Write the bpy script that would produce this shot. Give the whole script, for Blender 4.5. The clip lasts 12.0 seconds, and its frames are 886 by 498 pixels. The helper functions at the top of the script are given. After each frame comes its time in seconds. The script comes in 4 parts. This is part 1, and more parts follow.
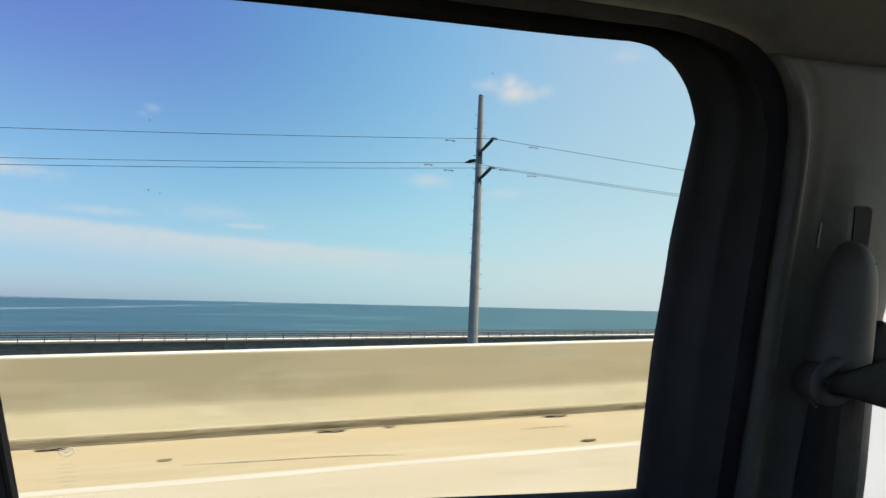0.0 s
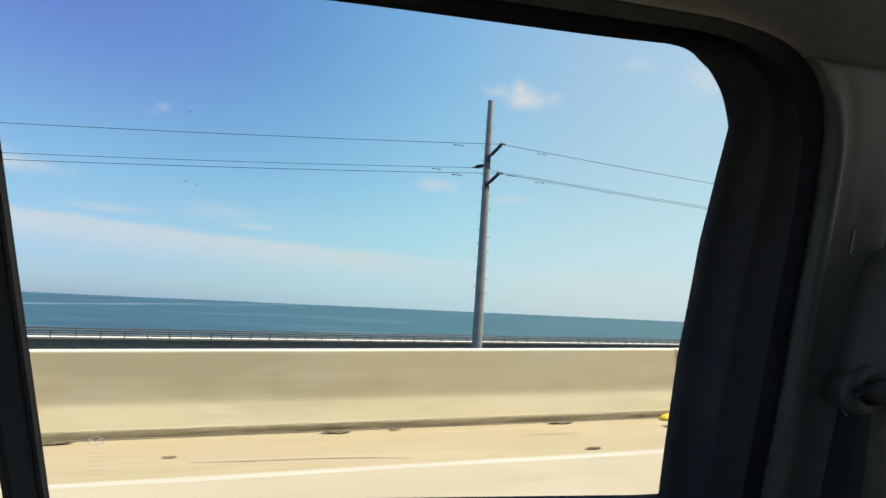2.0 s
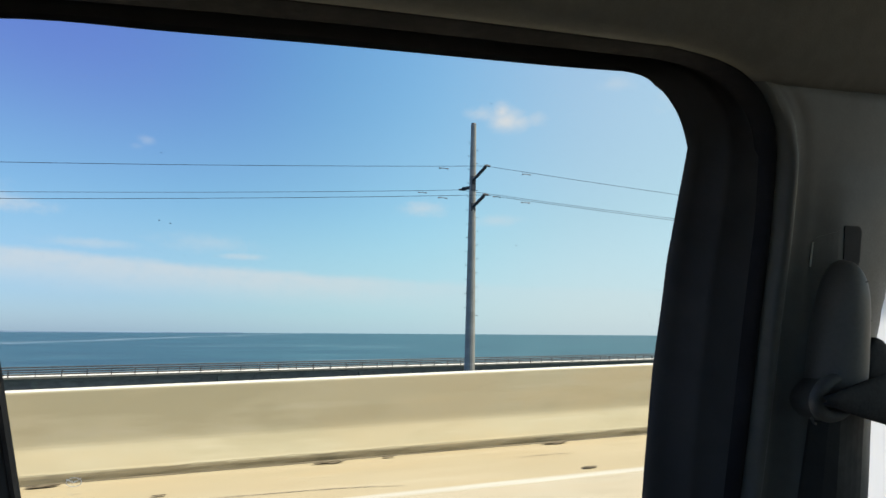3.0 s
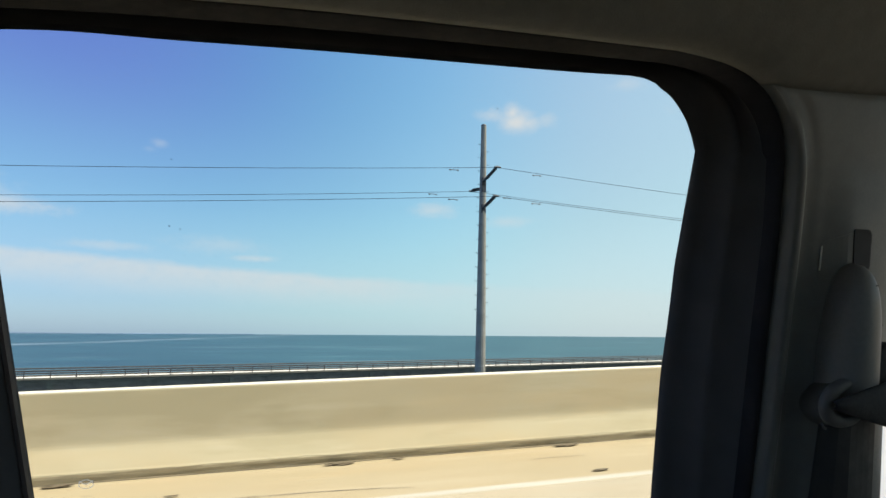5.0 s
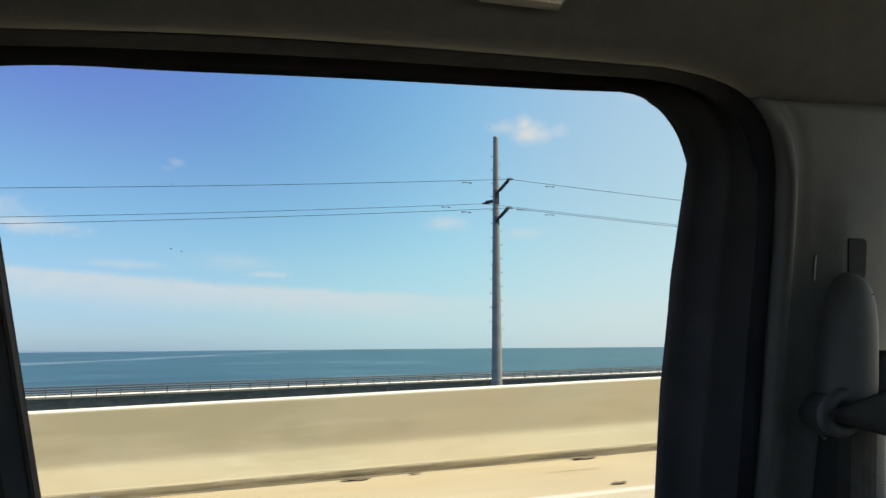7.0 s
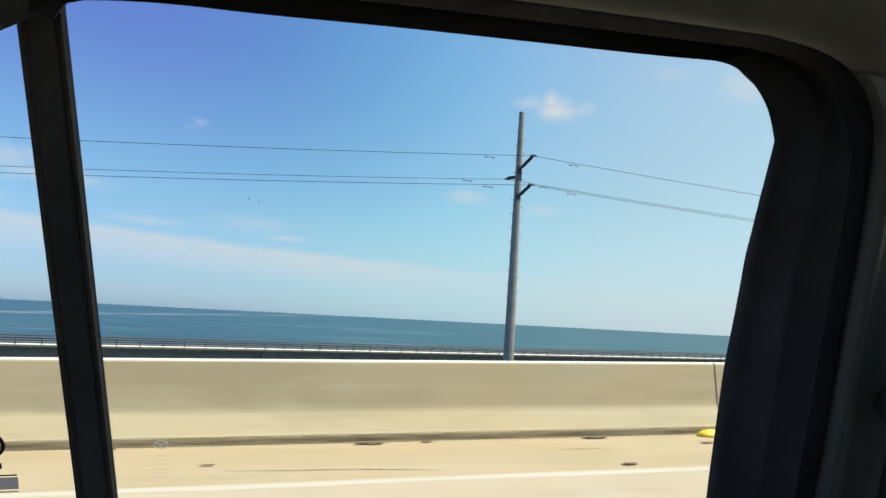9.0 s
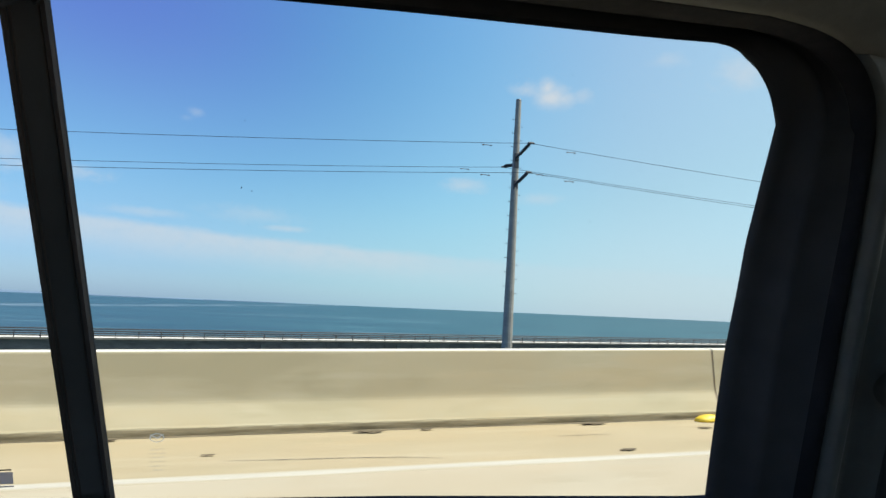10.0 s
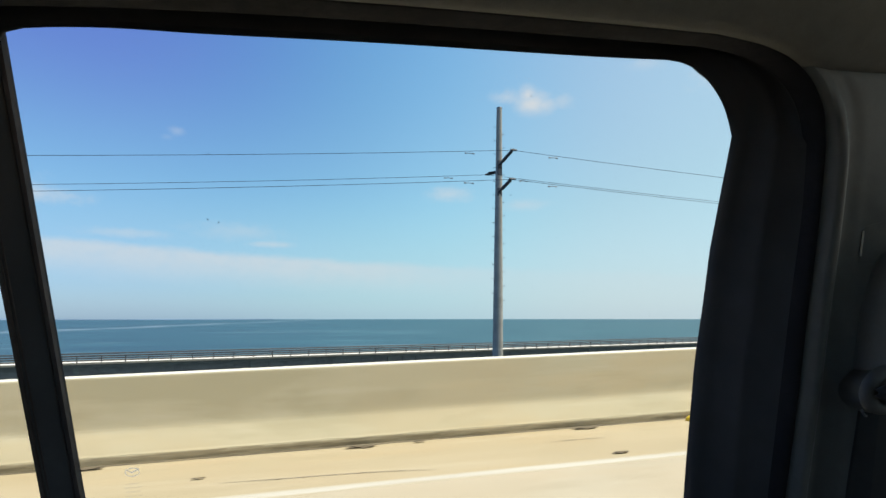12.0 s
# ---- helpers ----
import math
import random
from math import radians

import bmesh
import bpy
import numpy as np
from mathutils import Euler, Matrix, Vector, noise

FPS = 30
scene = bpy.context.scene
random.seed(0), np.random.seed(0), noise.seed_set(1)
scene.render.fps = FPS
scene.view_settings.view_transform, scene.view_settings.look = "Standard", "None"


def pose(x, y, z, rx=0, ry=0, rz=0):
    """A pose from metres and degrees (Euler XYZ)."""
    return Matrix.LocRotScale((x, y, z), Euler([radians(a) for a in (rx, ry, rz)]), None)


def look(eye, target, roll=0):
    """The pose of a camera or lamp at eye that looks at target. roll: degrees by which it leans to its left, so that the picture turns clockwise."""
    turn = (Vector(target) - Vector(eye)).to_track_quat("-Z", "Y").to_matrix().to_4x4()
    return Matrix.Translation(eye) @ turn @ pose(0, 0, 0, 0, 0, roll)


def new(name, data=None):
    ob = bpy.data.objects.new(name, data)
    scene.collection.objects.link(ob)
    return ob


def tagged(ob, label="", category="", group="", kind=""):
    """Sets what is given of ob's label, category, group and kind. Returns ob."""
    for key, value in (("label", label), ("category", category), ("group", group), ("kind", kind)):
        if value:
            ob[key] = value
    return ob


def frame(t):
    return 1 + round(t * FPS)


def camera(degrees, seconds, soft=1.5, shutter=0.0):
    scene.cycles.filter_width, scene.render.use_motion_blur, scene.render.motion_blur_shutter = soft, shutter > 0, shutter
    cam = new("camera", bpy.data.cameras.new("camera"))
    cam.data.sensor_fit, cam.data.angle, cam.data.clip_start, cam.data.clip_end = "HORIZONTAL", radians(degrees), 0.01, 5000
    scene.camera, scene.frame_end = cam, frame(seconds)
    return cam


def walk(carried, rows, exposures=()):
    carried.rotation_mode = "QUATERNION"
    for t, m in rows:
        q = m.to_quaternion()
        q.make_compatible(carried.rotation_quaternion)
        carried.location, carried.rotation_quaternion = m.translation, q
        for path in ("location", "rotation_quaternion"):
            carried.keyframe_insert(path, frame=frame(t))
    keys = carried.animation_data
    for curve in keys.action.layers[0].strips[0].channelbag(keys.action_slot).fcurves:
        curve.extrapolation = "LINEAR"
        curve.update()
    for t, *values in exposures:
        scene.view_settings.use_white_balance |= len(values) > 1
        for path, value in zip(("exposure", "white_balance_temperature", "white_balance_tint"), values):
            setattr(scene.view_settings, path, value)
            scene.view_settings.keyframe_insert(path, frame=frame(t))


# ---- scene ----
# ---------------------------------------------------------------- camera and walk
FOV = 73.25
cam = camera(FOV, 12.0, soft=1.5)
PATH = [
    (0, (-0.0133, 0.0206, 1.3282), -16.911, 5.293, 1.301),
    (0.1, (-0.0202, 0.0247, 1.3258), -14.988, 5.095, 2.164),
    (0.2, (-0.0264, 0.0263, 1.3286), -15.793, 4.871, 1.837),
    (0.3, (-0.0240, 0.0227, 1.3250), -15.851, 5.702, 1.267),
    (0.4, (-0.0255, 0.0203, 1.3274), -16.188, 6.192, 1.127),
    (0.5, (-0.0282, 0.0199, 1.3273), -16.807, 6.258, 1.080),
    (0.6, (-0.0245, 0.0176, 1.3253), -16.621, 6.386, 0.780),
    (0.7, (-0.0209, 0.0135, 1.3283), -17.101, 6.429, 0.543),
    (0.8, (-0.0181, 0.0120, 1.3265), -16.634, 6.681, 0.473),
    (0.9, (-0.0176, 0.0118, 1.3261), -16.543, 6.596, 0.837),
    (1, (-0.0182, 0.0124, 1.3260), -16.629, 6.052, 1.185),
    (1.1, (-0.0174, 0.0121, 1.3233), -16.150, 6.392, 1.245),
    (1.2, (-0.0179, 0.0123, 1.3218), -16.403, 6.493, 1.290),
    (1.3, (-0.0203, 0.0132, 1.3228), -15.973, 6.691, 1.787),
    (1.4, (-0.0227, 0.0139, 1.3240), -15.519, 6.399, 2.081),
    (1.5, (-0.0236, 0.0149, 1.3216), -14.688, 6.584, 2.339),
    (1.6, (-0.0236, 0.0141, 1.3241), -15.701, 7.226, 2.035),
    (1.7, (-0.0193, 0.0113, 1.3224), -15.631, 7.795, 1.710),
    (1.8, (-0.0251, 0.0141, 1.3279), -15.005, 7.361, 1.780),
    (1.9, (-0.0320, 0.0214, 1.3244), -16.039, 6.086, 2.184),
    (2, (-0.0388, 0.0289, 1.3204), -16.336, 5.701, 2.622),
    (2.1, (-0.0363, 0.0244, 1.3234), -16.836, 5.737, 2.012),
    (2.2, (-0.0293, 0.0171, 1.3234), -16.004, 6.604, 1.428),
    (2.3, (-0.0251, 0.0124, 1.3236), -15.965, 6.872, 1.161),
    (2.4, (-0.0267, 0.0124, 1.3242), -16.138, 6.939, 1.047),
    (2.5, (-0.0254, 0.0100, 1.3243), -15.936, 7.458, 0.960),
    (2.6, (-0.0242, 0.0090, 1.3236), -16.841, 7.175, 0.846),
    (2.7, (-0.0242, 0.0084, 1.3246), -16.299, 7.341, 0.809),
    (2.8, (-0.0222, 0.0079, 1.3210), -16.568, 7.587, 0.555),
    (2.9, (-0.0258, 0.0091, 1.3252), -16.684, 8.155, 0.516),
    (3, (-0.0259, 0.0094, 1.3239), -17.370, 7.923, 0.364),
    (3.1, (-0.0189, 0.0058, 1.3233), -16.840, 7.987, 0.241),
    (3.2, (-0.0080, 0.0000, 1.3205), -16.105, 8.371, 0.112),
    (4.8, (-0.0223, 0.0055, 1.3290), -17.083, 7.605, 0.139),
    (4.9, (-0.0239, 0.0063, 1.3280), -16.626, 7.648, 0.257),
    (5, (-0.0230, 0.0049, 1.3268), -16.356, 8.061, 0.392),
    (5.1, (-0.0211, 0.0039, 1.3268), -17.424, 7.637, 0.226),
    (5.2, (-0.0212, 0.0040, 1.3281), -16.776, 8.328, 0.135),
    (5.3, (-0.0222, 0.0061, 1.3263), -16.439, 8.368, 0.289),
    (5.4, (-0.0242, 0.0071, 1.3297), -17.075, 7.983, -0.148),
    (5.5, (-0.0169, 0.0029, 1.3262), -17.056, 8.138, -0.631),
    (5.6, (-0.0153, 0.0010, 1.3279), -18.388, 8.209, -0.766),
    (5.7, (-0.0107, -0.0036, 1.3304), -16.532, 9.783, -0.756),
    (5.8, (-0.0201, 0.0025, 1.3340), -17.365, 9.024, 0.039),
    (5.9, (-0.0233, 0.0077, 1.3270), -17.548, 7.812, 0.116),
    (6, (-0.0272, 0.0101, 1.3287), -17.146, 7.763, 0.395),
    (6.1, (-0.0249, 0.0066, 1.3300), -16.396, 7.527, 0.167),
    (6.2, (-0.0216, 0.0033, 1.3288), -16.178, 7.783, -0.114),
    (6.3, (-0.0248, 0.0058, 1.3263), -16.581, 8.352, 0.210),
    (6.4, (-0.0222, 0.0010, 1.3303), -16.740, 8.514, -0.319),
    (6.5, (-0.0151, -0.0070, 1.3330), -15.685, 8.870, -0.803),
    (6.6, (-0.0154, -0.0074, 1.3362), -16.396, 8.623, -1.073),
    (6.7, (-0.0057, -0.0137, 1.3334), -15.582, 9.191, -1.323),
    (8.3, (-0.0385, 0.0007, 1.3221), -14.751, 7.613, 2.032),
    (8.4, (-0.0492, 0.0115, 1.3184), -13.973, 7.063, 2.826),
    (8.5, (-0.0543, 0.0156, 1.3189), -13.762, 6.361, 3.752),
    (8.6, (-0.0607, 0.0194, 1.3206), -13.381, 6.013, 3.568),
    (8.7, (-0.0601, 0.0179, 1.3191), -13.469, 5.769, 3.350),
    (8.8, (-0.0595, 0.0171, 1.3163), -13.575, 5.753, 3.088),
    (8.9, (-0.0602, 0.0160, 1.3171), -12.460, 6.340, 3.040),
    (9, (-0.0622, 0.0154, 1.3195), -13.299, 6.684, 2.954),
    (9.1, (-0.0610, 0.0166, 1.3157), -13.569, 6.157, 3.077),
    (9.2, (-0.0631, 0.0188, 1.3171), -13.014, 6.010, 3.346),
    (9.3, (-0.0663, 0.0208, 1.3215), -13.274, 6.185, 3.237),
    (9.4, (-0.0636, 0.0213, 1.3159), -13.648, 5.978, 3.166),
    (9.5, (-0.0652, 0.0229, 1.3177), -13.232, 6.173, 3.288),
    (9.6, (-0.0611, 0.0195, 1.3206), -12.977, 6.846, 3.134),
    (9.7, (-0.0577, 0.0168, 1.3238), -12.591, 7.540, 2.985),
    (9.8, (-0.0549, 0.0154, 1.3248), -12.751, 7.236, 2.564),
    (9.9, (-0.0601, 0.0230, 1.3217), -13.936, 5.491, 2.391),
    (10, (-0.0593, 0.0242, 1.3204), -13.566, 5.602, 2.409),
    (10.1, (-0.0633, 0.0248, 1.3243), -13.442, 6.125, 2.318),
    (10.2, (-0.0599, 0.0210, 1.3217), -13.328, 6.308, 2.112),
    (10.3, (-0.0621, 0.0215, 1.3214), -13.980, 6.226, 2.254),
    (10.4, (-0.0656, 0.0225, 1.3230), -13.365, 6.707, 2.349),
    (10.5, (-0.0634, 0.0196, 1.3213), -13.839, 6.470, 2.358),
    (10.6, (-0.0642, 0.0198, 1.3206), -13.991, 6.451, 2.483),
    (10.7, (-0.0651, 0.0192, 1.3221), -13.640, 6.086, 2.678),
    (10.8, (-0.0645, 0.0178, 1.3217), -13.869, 6.714, 1.981),
    (10.9, (-0.0657, 0.0187, 1.3204), -14.475, 6.481, 2.095),
    (11, (-0.0672, 0.0185, 1.3222), -14.064, 6.295, 2.329),
    (11.1, (-0.0680, 0.0194, 1.3230), -14.596, 5.920, 2.523),
    (11.2, (-0.0687, 0.0227, 1.3174), -14.843, 5.618, 2.546),
    (11.3, (-0.0705, 0.0269, 1.3124), -14.922, 5.613, 2.508),
    (11.4, (-0.0736, 0.0254, 1.3242), -13.895, 6.056, 2.299),
    (11.5, (-0.0677, 0.0201, 1.3241), -14.424, 5.881, 1.773),
    (11.6, (-0.0493, 0.0078, 1.3220), -14.034, 7.451, -0.045),
    (11.7, (-0.0416, 0.0024, 1.3273), -14.935, 8.148, 0.052),
    (11.8, (-0.0397, 0.0016, 1.3332), -13.187, 9.049, 0.367),
    (11.9, (-0.0454, 0.0076, 1.3382), -14.249, 7.519, 0.267),
    (12, (-0.0422, 0.0097, 1.3330), -14.792, 6.516, -0.034),
]


# the clip's camera drifts a little in brightness and white balance
EXPOSURES = [(0.0, 1.10, 6750, 10), (1.0, 1.08, 6560, 10), (2.0, 1.10, 6700, 10), (3.0, 1.10, 6600, 10), (5.0, 1.13, 6780, 10), (5.5, 1.13, 6820, 10), (6.5, 1.12, 6800, 10),
             (8.5, 1.11, 6800, 10), (9.0, 1.08, 6500, 10), (9.5, 1.06, 6250, 9), (10.5, 1.06, 6280, 9), (11.0, 1.06, 6420, 10), (11.5, 1.06, 6270, 10), (12.0, 1.08, 6500, 10)]


def aim(place, yaw, pitch, roll):
    """The camera's pose from its place and its turn in degrees; yaw is to the left of +y."""
    a, b = radians(yaw), radians(pitch)
    way = Vector((-math.sin(a) * math.cos(b), math.cos(a) * math.cos(b), math.sin(b)))
    return look(place, Vector(place) + way, roll)


walk(cam, [(t, aim(place, yaw, pitch, roll)) for t, place, yaw, pitch, roll in PATH], EXPOSURES)

# ---------------------------------------------------------------- sun, sky, clouds
SUN_AZ, SUN_EL = radians(102), radians(56)
SEA_Z = -16.0
GRADE = radians(1.5235)
ROAD = Matrix.Rotation(-GRADE, 4, "Y")          # the bridge climbs towards +x

sun = new("sun", bpy.data.lights.new("sun", "SUN"))
sun.data.energy, sun.data.angle, sun.data.color = 3.6, radians(0.55), (1.0, 0.94, 0.82)
to_sun = Vector((math.cos(SUN_EL) * math.sin(SUN_AZ), math.cos(SUN_EL) * math.cos(SUN_AZ), math.sin(SUN_EL)))
sun.matrix_world = look(to_sun * 200, (0, 0, 0))


class Nodes:
    """Short hand for node trees."""

    def __init__(self, tree):
        self.t = tree
        self.t.nodes.clear()

    def add(self, kind, _out=0, **inputs):
        n = self.t.nodes.new(kind)
        for k, v in inputs.items():
            self.put(n, k, v)
        return n.outputs[_out]

    def put(self, n, key, v):
        sock = n.inputs[int(key[1:])] if key[0] == "i" and key[1:].isdigit() else n.inputs[key.replace("_", " ")]
        if isinstance(v, bpy.types.NodeSocket):
            self.t.links.new(v, sock)
        else:
            sock.default_value = v

    def math(self, op, a, b=0.0, c=0.0, clamp=False):
        n = self.t.nodes.new("ShaderNodeMath")
        n.operation, n.use_clamp = op, clamp
        for k, v in (("i0", a), ("i1", b), ("i2", c)):
            self.put(n, k, v)
        return n.outputs[0]

    def remap(self, v, lo, hi, a=0.0, b=1.0, smooth=True):
        n = self.t.nodes.new("ShaderNodeMapRange")
        n.interpolation_type, n.clamp = "SMOOTHSTEP" if smooth else "LINEAR", True
        for k, q in (("i0", v), ("i1", lo), ("i2", hi), ("i3", a), ("i4", b)):
            self.put(n, k, q)
        return n.outputs[0]

    def mix(self, f, a, b, how="MIX"):
        n = self.t.nodes.new("ShaderNodeMix")
        n.data_type, n.blend_type = "RGBA", how
        for i, v in ((0, f), (6, a), (7, b)):
            if isinstance(v, bpy.types.NodeSocket):
                self.t.links.new(v, n.inputs[i])
            else:
                n.inputs[i].default_value = v
        return n.outputs[2]

    def noise(self, vec, scale, detail=4.0, rough=0.55, dist=0.0):
        return self.add("ShaderNodeTexNoise", 0, Vector=vec, Scale=scale, Detail=detail, Roughness=rough, Distortion=dist)

    def scaled(self, vec, s, loc=(0, 0, 0)):
        return self.add("ShaderNodeMapping", 0, Vector=vec, Scale=s, Location=loc)


world = bpy.data.worlds.new("world")
scene.world = world
world.use_nodes = True
g = Nodes(world.node_tree)
way = g.add("ShaderNodeTexCoord", 0)
sk = g.t.nodes.new("ShaderNodeTexSky")
sk.sky_type, sk.sun_disc, sk.sun_elevation, sk.sun_rotation = "NISHITA", False, SUN_EL, SUN_AZ
sk.altitude, sk.air_density, sk.dust_density, sk.ozone_density = 0.0, 1.0, 0.6, 2.2
sky = sk.outputs[0]
sep = g.t.nodes.new("ShaderNodeSeparateXYZ")
g.t.links.new(way, sep.inputs[0])
az = g.math("MULTIPLY", g.math("ARCTAN2", sep.outputs[0], sep.outputs[1]), 57.2958)
el = g.math("MULTIPLY", g.math("ARCSINE", sep.outputs[2]), 57.2958)
skyp = g.add("ShaderNodeCombineXYZ", 0, X=az, Y=el)
warp = g.noise(g.scaled(skyp, (0.22, 0.45, 1)), 1.0, 6.0, 0.62)
fine = g.noise(g.scaled(skyp, (0.55, 0.8, 1), (7, 3, 0)), 1.0, 6.0, 0.65)
warp0 = g.math("SUBTRACT", warp, 0.5)
fine0 = g.math("SUBTRACT", fine, 0.5)
cover = None


def lay(mask, strength):
    global cover
    m = g.math("MULTIPLY", mask, strength)
    cover = m if cover is None else g.math("MAXIMUM", cover, m)


# long low band of thin cloud, sinking and thinning to the right
mid_el = g.math("ADD", g.math("MULTIPLY", az, -0.047), 4.85)
off = g.math("ADD", g.math("SUBTRACT", el, mid_el), g.math("MULTIPLY", warp0, 1.1))
upper = g.remap(off, 0.25, 1.05, 1.0, 0.0)
lower = g.remap(off, -3.0, 0.2, 0.0, 1.0)
along = g.remap(az, 2.0, 27.0, 1.0, 0.20)
lay(g.math("MULTIPLY", g.math("MULTIPLY", upper, lower), g.math("MULTIPLY", along, g.remap(fine, 0.2, 0.6, 0.72, 1.0))), 0.66)
# small clouds: azimuth, elevation, half width, half height, strength
# and how ragged
for a0, e0, ra, re, k, rag in ((23.7, 20.0, 2.0, 1.2, 1.0, 0.5), (23.2, 20.8, 1.0, 1.1, 0.95, 0.6), (24.7, 19.8, 1.5, 0.9, 0.8, 0.7), (21.2, 20.7, 1.7, 0.75, 0.5, 1.2), (26.5, 20.0, 1.4, 0.7, 0.34, 1.2),
                               (15.4, 11.75, 2.6, 0.8, 0.50, 1.0), (22.7, 10.65, 2.6, 0.6, 0.36, 1.0), (-9.9, 16.2, 0.8, 0.4, 0.24, 1.0), (-10.7, 15.6, 0.6, 0.3, 0.14, 1.0), (-20.9, 9.9, 4.6, 0.9, 0.62, 1.0),
                               (-23.4, 10.9, 3.6, 1.3, 0.45, 1.0), (-1.4, 6.68, 2.3, 0.32, 0.55, 1.0), (-13.4, 7.15, 4.4, 0.45, 0.36, 1.0), (-26.9, 8.0, 4.0, 0.7, 0.55, 1.0), (-4.4, 7.8, 4.8, 0.9, 0.28, 1.0),
                               (40.6, 20.9, 2.6, 1.6, 0.55, 1.0), (34.3, 22.6, 1.8, 0.7, 0.3, 1.0)):
    dx = g.math("DIVIDE", g.math("SUBTRACT", az, a0), ra)
    dy = g.math("DIVIDE", g.math("SUBTRACT", el, e0), re)
    r2 = g.math("SQRT", g.math("ADD", g.math("MULTIPLY", dx, dx), g.math("MULTIPLY", dy, dy)))
    r2 = g.math("ADD", r2, g.math("ADD", g.math("MULTIPLY", fine0, 1.7 * rag), g.math("MULTIPLY", warp0, 0.8 * rag)))
    lay(g.remap(r2, -0.15, 1.3, 1.0, 0.0), k)
# thin haze low over the sea
hz = g.math("MULTIPLY", g.remap(el, -1.0, 13.0, 0.62, 0.0), g.remap(az, -26.0, 26.0, 0.52, 1.0))
deep = g.remap(g.math("SUBTRACT", el, g.math("MULTIPLY", az, 0.28)), 2.0, 34.0, 0.0, 1.0, False)
tinted = g.mix(1.0, sky, g.mix(deep, (0.72, 0.93, 0.97, 1), (0.97, 1.18, 1.50, 1)), "MULTIPLY")
bright = g.remap(az, -24.0, 46.0, 0.94, 1.24)
tinted = g.mix(1.0, tinted, g.add("ShaderNodeCombineColor", 0, Red=bright, Green=bright, Blue=bright), "MULTIPLY")
glow = g.remap(g.math("SUBTRACT", az, g.math("MULTIPLY", el, 0.35)), -14.0, 44.0, 0.0, 0.50)
tinted = g.mix(glow, tinted, (5.25, 6.95, 7.45, 1))
hazed = g.mix(hz, tinted, (4.35, 5.5, 6.65, 1))
clear = g.math("MULTIPLY", g.remap(el, -1.0, 9.0, 0.9, 0.0), g.remap(az, -14.0, 24.0, 1.0, 0.1))
hazed = g.mix(clear, hazed, g.mix(1.0, hazed, (0.92, 1.0, 1.15, 1), "MULTIPLY"))
# the blue turns from violet high on one side over cyan to a milky grey low towards the sun
across = (g.remap(az, -18.0, 9.0, 0.0, 1.0), g.remap(az, 12.0, 34.0, 0.0, 1.0))
levels = []
for one, two, three in (((0.895, 0.900, 1.01, 1), (0.875, 0.945, 0.968, 1), (0.985, 0.932, 0.915, 1)),
                        ((1.06, 1.12, 1.07, 1), (0.94, 1.06, 1.0, 1), (0.98, 0.94, 0.89, 1)),
                        ((0.95, 0.83, 1.07, 1), (0.84, 1.05, 1.0, 1), (0.97, 0.95, 0.90, 1))):
    levels.append(g.mix(across[1], g.mix(across[0], one, two), three))
hue = g.mix(g.remap(el, 12.0, 25.0), g.mix(g.remap(el, 2.0, 12.0), levels[0], levels[1]), levels[2])
hazed = g.mix(1.0, hazed, hue, "MULTIPLY")
clouded = g.mix(cover, hazed, (5.3, 5.5, 5.85, 1))
bg = g.add("ShaderNodeBackground", 0, Color=clouded, Strength=0.062)
out = g.t.nodes.new("ShaderNodeOutputWorld")
g.t.links.new(bg, out.inputs[0])


# ---------------------------------------------------------------- materials
def material(name):
    m = bpy.data.materials.new(name)
    m.use_nodes = True
    return m, Nodes(m.node_tree)


def finish(n, color, rough, metal=0.0, bump=None, dist=0.01, strength=0.5, spec=0.5):
    b = n.t.nodes.new("ShaderNodeBsdfPrincipled")
    for k, v in (("Base Color", color), ("Roughness", rough), ("Metallic", metal), ("Specular IOR Level", spec)):
        if isinstance(v, bpy.types.NodeSocket):
            n.t.links.new(v, b.inputs[k])
        else:
            b.inputs[k].default_value = v
    if bump is not None:
        bm = n.t.nodes.new("ShaderNodeBump")
        bm.inputs["Strength"].default_value, bm.inputs["Distance"].default_value = strength, dist
        n.t.links.new(bump, bm.inputs["Height"])
        n.t.links.new(bm.outputs[0], b.inputs["Normal"])
    o = n.t.nodes.new("ShaderNodeOutputMaterial")
    n.t.links.new(b.outputs[0], o.inputs[0])


def col(r, g_, b):
    return (r, g_, b, 1.0)


